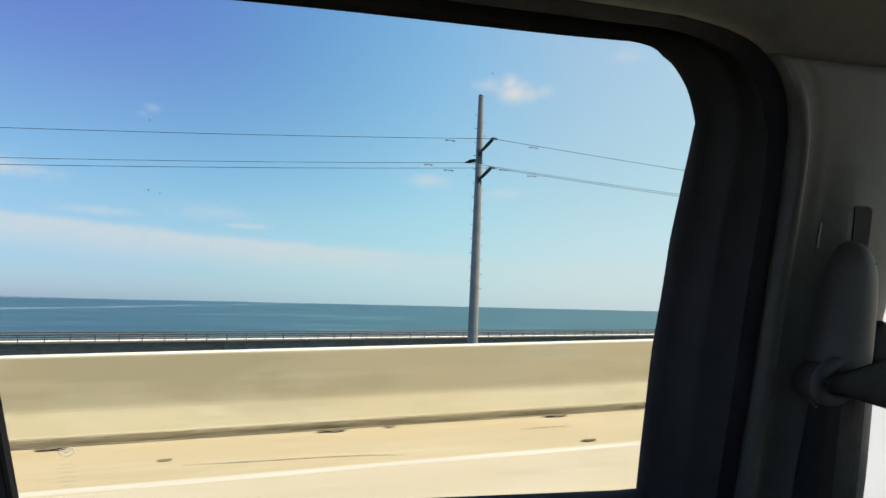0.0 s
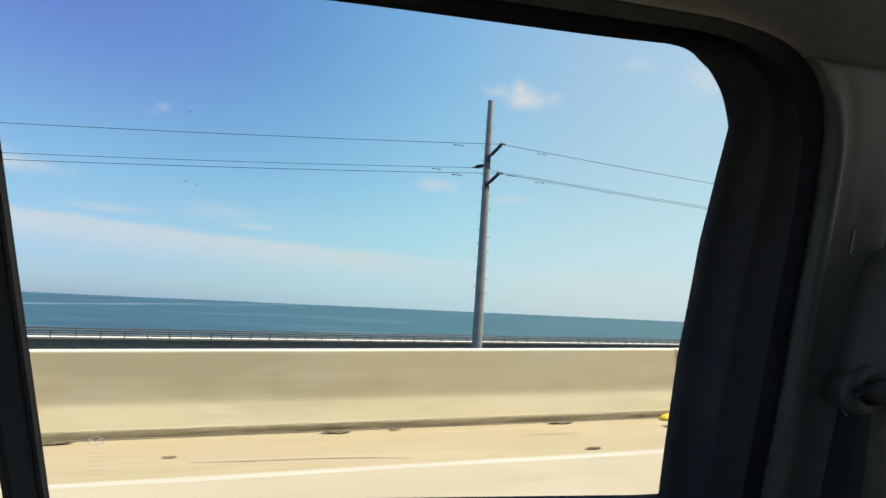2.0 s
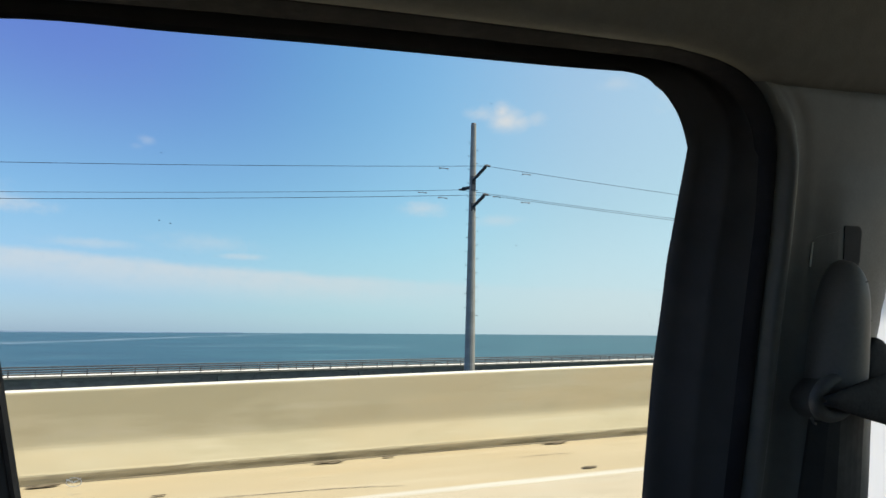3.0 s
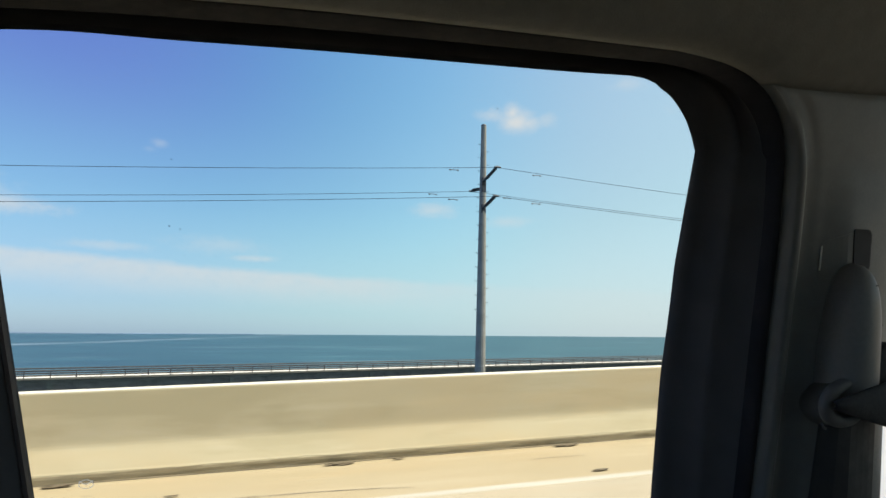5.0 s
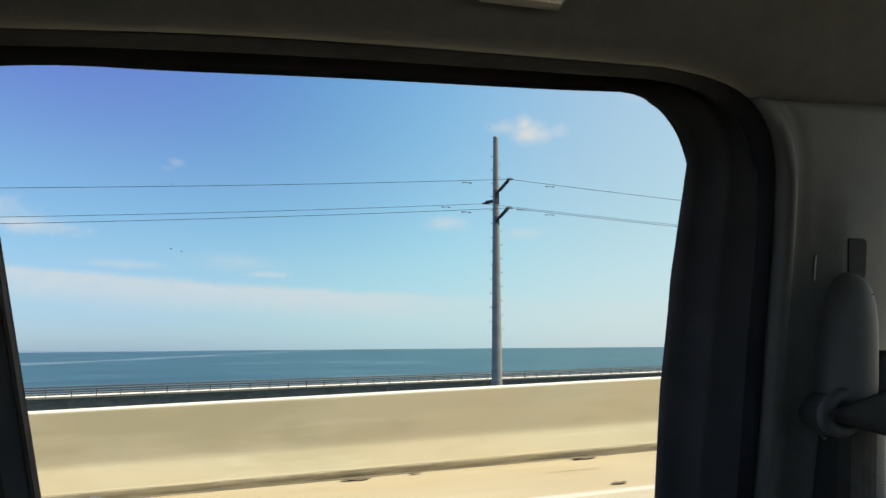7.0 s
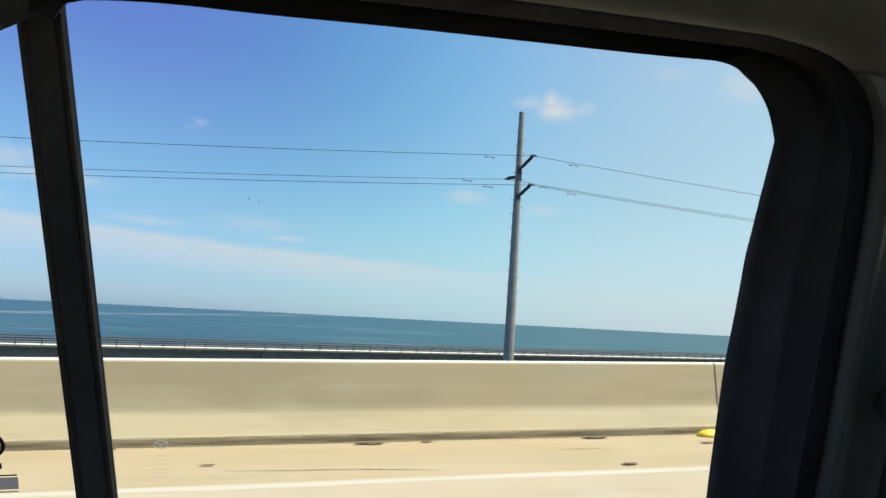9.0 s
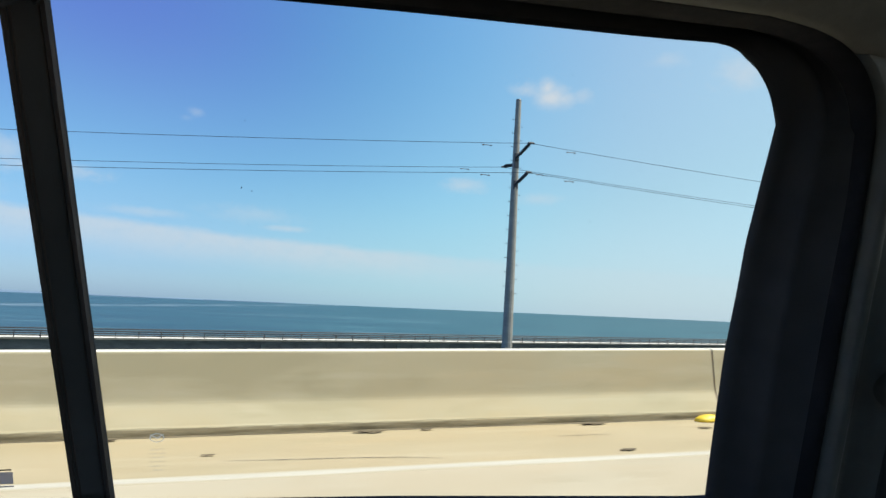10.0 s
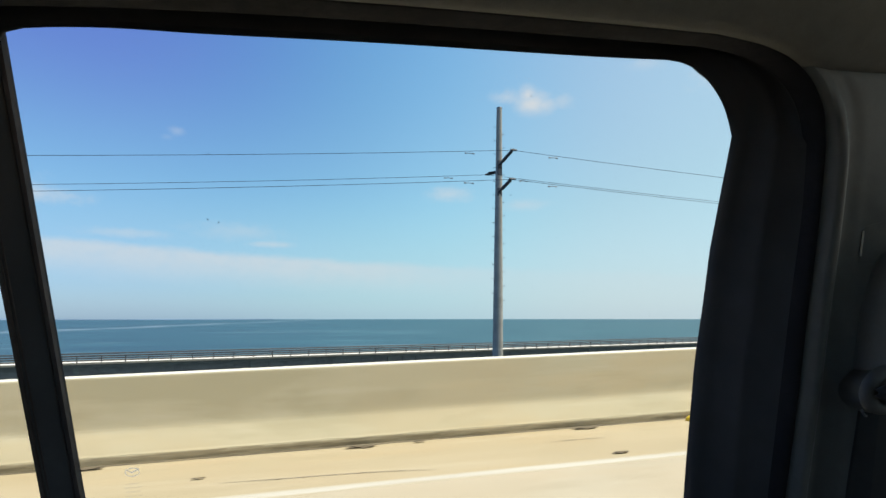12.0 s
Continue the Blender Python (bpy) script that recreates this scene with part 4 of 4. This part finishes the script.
for lo, hi, mat in (((-0.018, -0.0205), (0.0095, -0.0185), MAT_INK), ((-0.018, -0.0245), (-0.015, -0.0205), MAT_INK), ((0.0, -0.0245), (0.0025, -0.0205), MAT_INK),
                    ((0.0070, -0.0245), (0.0095, -0.0205), MAT_INK), ((-0.05, -0.047), (0.0235, -0.034), MAT_STICKER), ((-0.05, -0.0325), (0.0225, -0.0310), MAT_INK), ((-0.05, -0.0505), (0.0235, -0.0490), MAT_STICKER)):
    bm = grid([[on_glass(sx + lo[0], sz + lo[1]), on_glass(sx + hi[0], sz + lo[1])], [on_glass(sx + lo[0], sz + hi[1]), on_glass(sx + hi[0], sz + hi[1])]])
    part("sticker_bar", bm, mat, quarter)

# headliner: from the top of the door opening over to the far side
top = [c for c in C3[:59] if c.z > 1.572]
td = out_dir[:len(top)]
for x, y, z in ((0.533, 0.477, 1.573), (0.565, 0.478, 1.5735), (0.64, 0.480, 1.577), (0.75, 0.483, 1.584), (1.0, 0.490, 1.594), (1.5, 0.50, 1.60)):
    top.append(Vector((x, y, z)))
    td.append(Vector((0, 0, 1)))
rows = [[c + d * 0.001 + Vector((0, 0.006, 0)) for c, d in zip(top, td)]]
for dy, dz in ((-0.004, -0.003), (-0.012, -0.003), (-0.022, 0.001), (-0.032, 0.009), (-0.040, 0.022), (-0.047, 0.042), (-0.060, 0.060), (-0.10, 0.078), (-0.17, 0.090), (-0.30, 0.096), (-0.50, 0.098), (-1.0, 0.08), (-1.40, -0.01), (-1.50, -0.06)):
    row = []
    for i, (c, d) in enumerate(zip(top, td)):
        f = min(1.0, -dy / 0.12)
        z = c.z + dz
        z = z + (1.597 + dz - z) * f
        row.append(Vector((c.x + 0.001 * d.x, c.y + dy, z)))
    rows.append(row)
part("headliner", grid(rows), MAT_HEADLINER, car, "beige woven headliner above the window", smooth=True)

# pillar trim: rows down the pillar, from a rolled lip at the door seal over a groove and a bowed face to its front edge
side = [c for c in C3 if c.x > 0.50 and 1.03 < c.z < 1.5715]
PILLAR_EDGE = curve_through([(0.965, 0, 1.60), (0.875, 0, 1.53), (0.79, 0, 1.44), (0.766, 0, 1.38), (0.748, 0, 1.30), (0.744, 0, 1.20), (0.744, 0, 1.10), (0.737, 0, 0.98)])


def edge_x(z):
    return min(PILLAR_EDGE, key=lambda p: abs(p.z - z)).x


def face_y(z):
    return 0.512 + 0.16 * (1.40 - z)


def face_at(x, z):
    """Depth of the bowed face at a place on the pillar."""
    f = min(1.0, max(0.0, (x - 0.595) / (edge_x(z) - 0.595)))
    q = min(1.0, max(0.0, (x - 0.594) / 0.052))
    fall = max(0.0, inner_y(z) - 0.006 - face_y(z)) * (1 - q * q * (3 - 2 * q))
    return face_y(z) + 0.95 * fall - 0.003 * math.sin(math.pi * f) + 0.034 * f ** 2.4


rows = []
for c in side:
    z = c.z
    xe = edge_x(z)
    x0 = c.x + 0.004
    lip = min(1.0, max(0.12, (1.572 - z) / 0.09))
    shy = min(0.0, c.y - 0.006 - face_y(z))
    prof = [(c.x - 0.002, c.y + 0.006), (x0, c.y - 0.006), (x0 + 0.001, c.y - 0.004 - 0.006 * lip), (x0 + 0.004, c.y - 0.004 - 0.010 * lip), (x0 + 0.008, c.y - 0.004 - 0.011 * lip),
            (x0 + 0.012, c.y - 0.004 - 0.009 * lip), (x0 + 0.015, c.y - 0.004 - 0.004 * lip), (x0 + 0.018, c.y - 0.005 + 0.001 * lip), (x0 + 0.023, c.y - 0.005 + 0.001 * lip)]
    xa = x0 + 0.044
    ya = face_at(xa, z) + shy
    for f in (0.2, 0.4, 0.6, 0.8, 1.0):
        q = f * f * (3 - 2 * f)
        prof.append((x0 + 0.023 + 0.021 * f, (c.y - 0.004) * (1 - q) + ya * q))
    for f in (0.03, 0.06, 0.09, 0.12, 0.15, 0.18, 0.21, 0.25, 0.3, 0.36, 0.45, 0.52, 0.6, 0.7, 0.8, 0.88, 0.94, 0.98):
        x = xa + (xe - xa) * f
        prof.append((x, face_at(x, z) + shy * (1 - f)))
    ye = face_at(xe, z)
    prof += [(xe, ye + 0.003), (xe + 0.002, ye + 0.010), (xe + 0.003, ye + 0.05), (xe + 0.004, ye + 0.12)]
    rows.append([(x, y, z) for x, y in prof])
rows.insert(0, [(x, y + 0.002, z + 0.010) for x, y, z in rows[0]])
part("pillar_trim", grid(rows), MAT_TRIM, car, "grey moulded plastic trim on the door pillar", smooth=True)


def pill(cx, cz, hw, hh, depth, rows_n=26, cols=20):
    """A rounded cover standing proud of the pillar, narrower and sloping off towards its top."""
    rows_ = []
    for i in range(rows_n + 1):
        v = -1 + 2 * i / rows_n
        half = hw * (1 - abs(v) ** (9 if v < 0 else 3.2)) ** 0.5 * (1 - 0.16 * max(0.0, v)) + 0.0008
        z = cz + hh * v
        row_ = []
        for j in range(cols + 1):
            u = -1 + 2 * j / cols
            bulge = depth * (1 - abs(u) ** 2.3) ** 0.6 * (1 - abs(v) ** (10 if v < 0 else 4)) ** 0.5
            x = cx + half * u - 0.004 * max(0.0, v) ** 2
            row_.append((x, face_y(z) + 0.004 - bulge, z))
        rows_.append([(row_[0][0], row_[0][1] + 0.022, z)] + row_ + [(row_[-1][0], row_[-1][1] + 0.022, z)])
    return grid(rows_)


PX, PZ, PW, PH, PD = 0.6450, 1.3130, 0.0290, 0.0800, 0.032
belt_cover = part("belt_cover", pill(PX, PZ, PW, PH, PD), MAT_COVER, car, "rounded grey seat belt height adjuster cover", smooth=True)
for z, u0 in ((1.3640, 0.10), (1.3210, 0.55)):
    rows = []
    v = (z - PZ) / PH
    half = PW * (1 - abs(v) ** 3.2) ** 0.5 * (1 - 0.16 * v)
    for j in range(15):
        u = u0 + (0.995 - u0) * j / 14
        y = face_y(z) + 0.004 - (PD + 0.0010) * (1 - u ** 2.3) ** 0.6 * (1 - abs(v) ** 4) ** 0.5
        x = PX + half * u - 0.004 * v ** 2
        rows.append([(x, y - 0.0003, z - 0.0006 + 0.002 * u), (x, y - 0.0003, z + 0.0006 + 0.002 * u)])
    part("cover_seam", grid(rows), MAT_SPECK, belt_cover)


def plate(outline, lift, back=0.004):
    """A thin plate lying on the pillar's face, from its outline in x and z."""
    return grid([[(x, face_at(x, z) + back, z) for x, z in outline], [(x, face_at(x, z) - lift, z) for x, z in outline]], closed=True, caps=True)


rows = []
for k in range(7):
    x = 0.6072 + 0.0056 * k
    row = [(x, face_at(x, 1.375) + 0.004, 1.375)]
    for i in range(6):
        z = 1.375 + (0.0405 + 0.0015 * k - (0.003 if k == 0 else 0.0)) * i / 5
        row.append((x, face_at(x, z) - (0.0008 if 0 < k < 6 else 0.0004), z))
    rows.append(row + [(x, face_at(x, z) + 0.004, z + 0.0004)])
slider = part("adjuster_slider", grid(rows), MAT_TRIM, car, "flat grey slider plate above the belt cover")
# flat dark plate painted as the shadowed hollow of the slot
part("slot_shade_plate", plate([(0.6432, 1.375), (0.6425, 1.4275), (0.6440, 1.4290), (0.6640, 1.4290), (0.6690, 1.4270), (0.6705, 1.4230), (0.6700, 1.3900), (0.6660, 1.3780)], 0.0012), MAT_FRAME, slider, "dark plate standing in for the shaded slot")
# pale bar paints the bright highlight along the plate's left edge
part("slider_glint", tube([(0.6078, face_at(0.6078, 1.384) - 0.0014, 1.384), (0.6074, face_at(0.6074, 1.398) - 0.0014, 1.398), (0.6072, face_at(0.6072, 1.411) - 0.0014, 1.411)], 0.0009, 6), MAT_PALE, slider)

# the belt's ring, with the webbing drawn through it and on towards the front
GX, GZ = 0.6250, 1.2385


def ring(rx, rz, w, lift, depth):
    rows_ = []
    for i in range(41):
        a = 2 * math.pi * i / 40
        row_ = []
        for k in range(12):
            b = 2 * math.pi * k / 12
            q = 1 + w * math.cos(b)
            x, z = GX + rx * q * math.cos(a), GZ + rz * q * math.sin(a) + 0.003 * math.cos(a)
            row_.append((x, face_y(z) - lift - depth * math.sin(b), z))
        rows_.append(row_)
    return grid(rows_, closed=True)


guide = part("belt_guide", ring(0.0250, 0.0205, 0.34, 0.012, 0.008), MAT_RING, car, "dark grey seat belt guide ring", smooth=True)
rows = []
for q, lift in ((1.0, -0.030), (1.0, 0.004), (0.94, 0.008), (0.80, 0.009), (0.3, 0.009)):
    rows.append([(GX + 0.004 + 0.0235 * q * math.cos(a), face_y(GZ) - lift, GZ - 0.002 + 0.0265 * q * math.sin(a)) for a in (2 * math.pi * k / 32 for k in range(33))])
part("guide_foot", grid(rows), MAT_RING, guide, smooth=True)
part("guide_tab", tube([(0.600, face_y(1.216) - 0.006, 1.217), (0.6015, face_y(1.212) - 0.008, 1.2115), (0.606, face_y(1.211) - 0.006, 1.210)], 0.0016, 8), MAT_RING, guide, smooth=True)
WEB = [
    (0.5908, 1.2422, 1.2349),
    (0.6086, 1.2470, 1.2288),
    (0.6287, 1.2518, 1.2225),
    (0.6529, 1.2577, 1.2151),
    (0.6810, 1.2642, 1.2073),
    (0.7118, 1.2568, 1.1986),
    (0.7477, 1.2445, 1.1867),
    (0.8036, 1.2279, 1.1687),
]
rows = []
for i, (x, zt, zl) in enumerate(WEB):
    y0 = 0.483 + 0.16 * (1.40 - zl) - 0.0005 * i
    row = []
    for k in range(9):
        f = k / 8
        row.append((x, y0 - 0.16 * (zt - zl) * f - 0.005 * math.sin(math.pi * f), zl + (zt - zl) * f))
    for k in range(9):
        f = 1 - k / 8
        row.append((x, y0 + 0.003 - 0.16 * (zt - zl) * f - 0.005 * math.sin(math.pi * f), zl + (zt - zl) * f))
    rows.append(row)
part("seat_belt", grid(rows, closed=True, caps=True), MAT_BELT, car, "dark woven seat belt drawn forward from the ring", smooth=True)
rows = []
for i in range(15):
    f = i / 14
    z = 1.232 - 0.26 * f
    xl, xr = 0.622 - 0.006 * f, 0.6965 - 0.004 * f
    rows.append([(xl, face_at(xl, z) + 0.004, z)] + [(xl + (xr - xl) * k / 6, face_at(xl + (xr - xl) * k / 6, z) - 0.0035, z) for k in range(7)] + [(xr, face_at(xr, z) + 0.004, z)])
part("seat_belt_tail", grid(rows), MAT_INK, car, "dark belt webbing running down into the pillar")
FOLD = [(0.6676, 1.2316), (0.6697, 1.273), (0.6727, 1.2888), (0.6793, 1.2988), (0.687, 1.303), (0.6958, 1.3001), (0.7039, 1.2926), (0.7096, 1.2807), (0.7129, 1.261), (0.7157, 1.2283)]
rim = [Vector((p.x, 0, p.z)) for p in curve_through([(x, 0, z) for x, z in FOLD], 5)]
heart = Vector((0.691, 0, 1.255))
rows = []
for f, lift in ((1.0, -0.004), (1.0, 0.004), (0.97, 0.0075), (0.90, 0.009), (0.6, 0.010), (0.2, 0.010), (0.0, 0.010)):
    rows.append([(q.x, face_y(q.z) - 0.004 - lift, q.z) for q in (heart.lerp(p, f) for p in rim)])
part("belt_fold", grid(rows, caps=False), MAT_BELT, car, "turned-over fold of dark belt webbing behind the ring", smooth=True)
# moulded mark low in relief on the trim: a shield outline beside short strokes
for pts in ([(0.672, 1.5455), (0.694, 1.5465), (0.697, 1.5440), (0.693, 1.5330), (0.688, 1.5290), (0.676, 1.5310)], [(0.655, 1.5400), (0.656, 1.5330)], [(0.660, 1.5410), (0.663, 1.5340)], [(0.667, 1.5405), (0.667, 1.5345)],
            [(0.672, 1.5400), (0.683, 1.5390)]):
    part("moulded_mark", tube([(x, face_at(x, z) - 0.0001, z) for x, z in pts], 0.0010, 6, ref=(0, 1, 0)), MAT_COVER, car, smooth=True)

# small ribbed lamp lens under the roof edge
hx0, hx1, hy, hz = 0.192, 0.254, 0.395, 1.6045
lamp = part("courtesy_lamp", box((hx0 - 0.006, hy - 0.012, hz + 0.006), (hx1 + 0.006, hy + 0.03, hz + 0.03), bevel=0.003), MAT_TRIM, car, "small unlit roof lamp with a ribbed lens")
rows = []
for k in range(53):
    x = hx0 + (hx1 - hx0) * k / 52
    dip = (0.0 if k % 3 else 0.0012) + (0.004 if k in (0, 52) else 0.0)
    rows.append([(x, hy - 0.008, hz + 0.012), (x, hy - 0.008, hz + 0.003 + dip), (x, hy - 0.005, hz + dip), (x, hy + 0.009, hz + dip), (x, hy + 0.012, hz + 0.003 + dip), (x, hy + 0.012, hz + 0.012)])
bm = grid(rows, closed=True, caps=True)
part("ribbed_lens", bm, MAT_PALE, lamp, "pale ribbed lens")

# plain cabin round the camera, unseen; its openings and tones steer the light inside
part("roof_panel", box((-2.1, -1.08, 1.715), (1.30, 0.50, 1.755), bevel=0.015), MAT_SHELL, car)
part("side_roof_rail", box((-2.1, 0.50, 1.63), (1.62, 0.60, 1.74), bevel=0.015), MAT_SHELL, car)
part("cabin_floor", box((-2.1, -1.08, 0.02), (1.75, 0.74, 0.36)), MAT_LOW_BOUNCE, car, "unseen floor kept dark to cut bounced light")
part("tailgate", box((-2.14, -1.08, 0.36), (-2.10, 0.74, 1.04), bevel=0.01), MAT_SHELL, car)
part("tailgate_header", box((-2.14, -1.08, 1.56), (-2.10, 0.74, 1.715), bevel=0.01), MAT_SHELL, car)
for y0, y1 in ((-1.08, -0.90), (0.54, 0.74)):
    part("tailgate_post", box((-2.14, y0, 1.04), (-2.10, y1, 1.56), bevel=0.01), MAT_SHELL, car)
# added out of view to let light onto the door pillar
part("rear_fill_pane", box((-2.125, -0.90, 1.04), (-2.12, 0.54, 1.56)), MAT_TINTED, car, "unseen rear window added for fill light")
# kept dark so sunlight on it bounces less into the cabin
part("dashboard", box((1.45, -1.08, 0.36), (1.75, 0.74, 1.00), bevel=0.04), MAT_LOW_BOUNCE, car)
# far side, unseen: header and pillars sized to limit the fill light
part("far_side_wall", box((-2.1, -1.12, 0.36), (1.75, -1.08, 1.02)), MAT_SHELL, car)
part("far_rear_panel", box((-2.1, -1.12, 1.57), (-0.60, -1.06, 1.715), bevel=0.01), MAT_SHELL, car)
for x0, x1 in ((-2.1, -1.92), (-0.74, -0.60)):
    part("far_rear_post", box((x0, -1.12, 1.02), (x1, -1.06, 1.57), bevel=0.01), MAT_SHELL, car)
part("far_quarter_fill_pane", box((-1.92, -1.10, 1.02), (-0.74, -1.095, 1.57)), MAT_TINTED, car, "unseen far side window set for fill light")
part("far_roof_rail", box((-0.60, -1.12, 1.57), (1.05, -1.06, 1.715), bevel=0.01), MAT_SHELL, car)
part("far_window_pane", box((-0.60, -1.10, 1.02), (0.52, -1.095, 1.57)), MAT_TINTED, car, "unseen far side window set for fill light")
part("far_front_pane", box((0.72, -1.10, 1.02), (1.05, -1.095, 1.57)), MAT_TINTED, car, "unseen far side window set for fill light")
part("far_door_pillar", box((0.52, -1.12, 1.02), (0.72, -1.06, 1.57), bevel=0.01), MAT_SHELL, car)
part("far_pillar", box((1.05, -1.12, 1.02), (1.15, -1.06, 1.715), bevel=0.01), MAT_SHELL, car)
part("rear_side_panel", box((-2.1, 0.56, 0.36), (-0.74, 0.74, 1.66), bevel=0.02), MAT_SHELL, car)
part("rear_lower_panel", box((-0.74, 0.74, 0.30), (0.60, 0.76, 1.05)), MAT_SHELL, car)
part("front_door", box((0.60, 0.58, 0.36), (1.72, 0.74, 1.02), bevel=0.02), MAT_LOW_BOUNCE, car)
bm = bmesh.new()
grid([[(x, y, z) for x, y in ((0.640, 0.61), (0.655, 0.60), (0.69, 0.66), (0.68, 0.70))] for z in (1.0, 1.66)], bm, closed=True, caps=True)
part("door_pillar", bm, MAT_SHELL, car)
bm = bmesh.new()
grid([[(x + 0.62 * (1.70 - z) / 0.7, y, z) for x, y in ((1.06, 0.50), (1.13, 0.50), (1.13, 0.62), (1.06, 0.62))] for z in (1.0, 1.72)], bm, closed=True, caps=True)
part("windscreen_pillar", bm, MAT_SHELL, car)
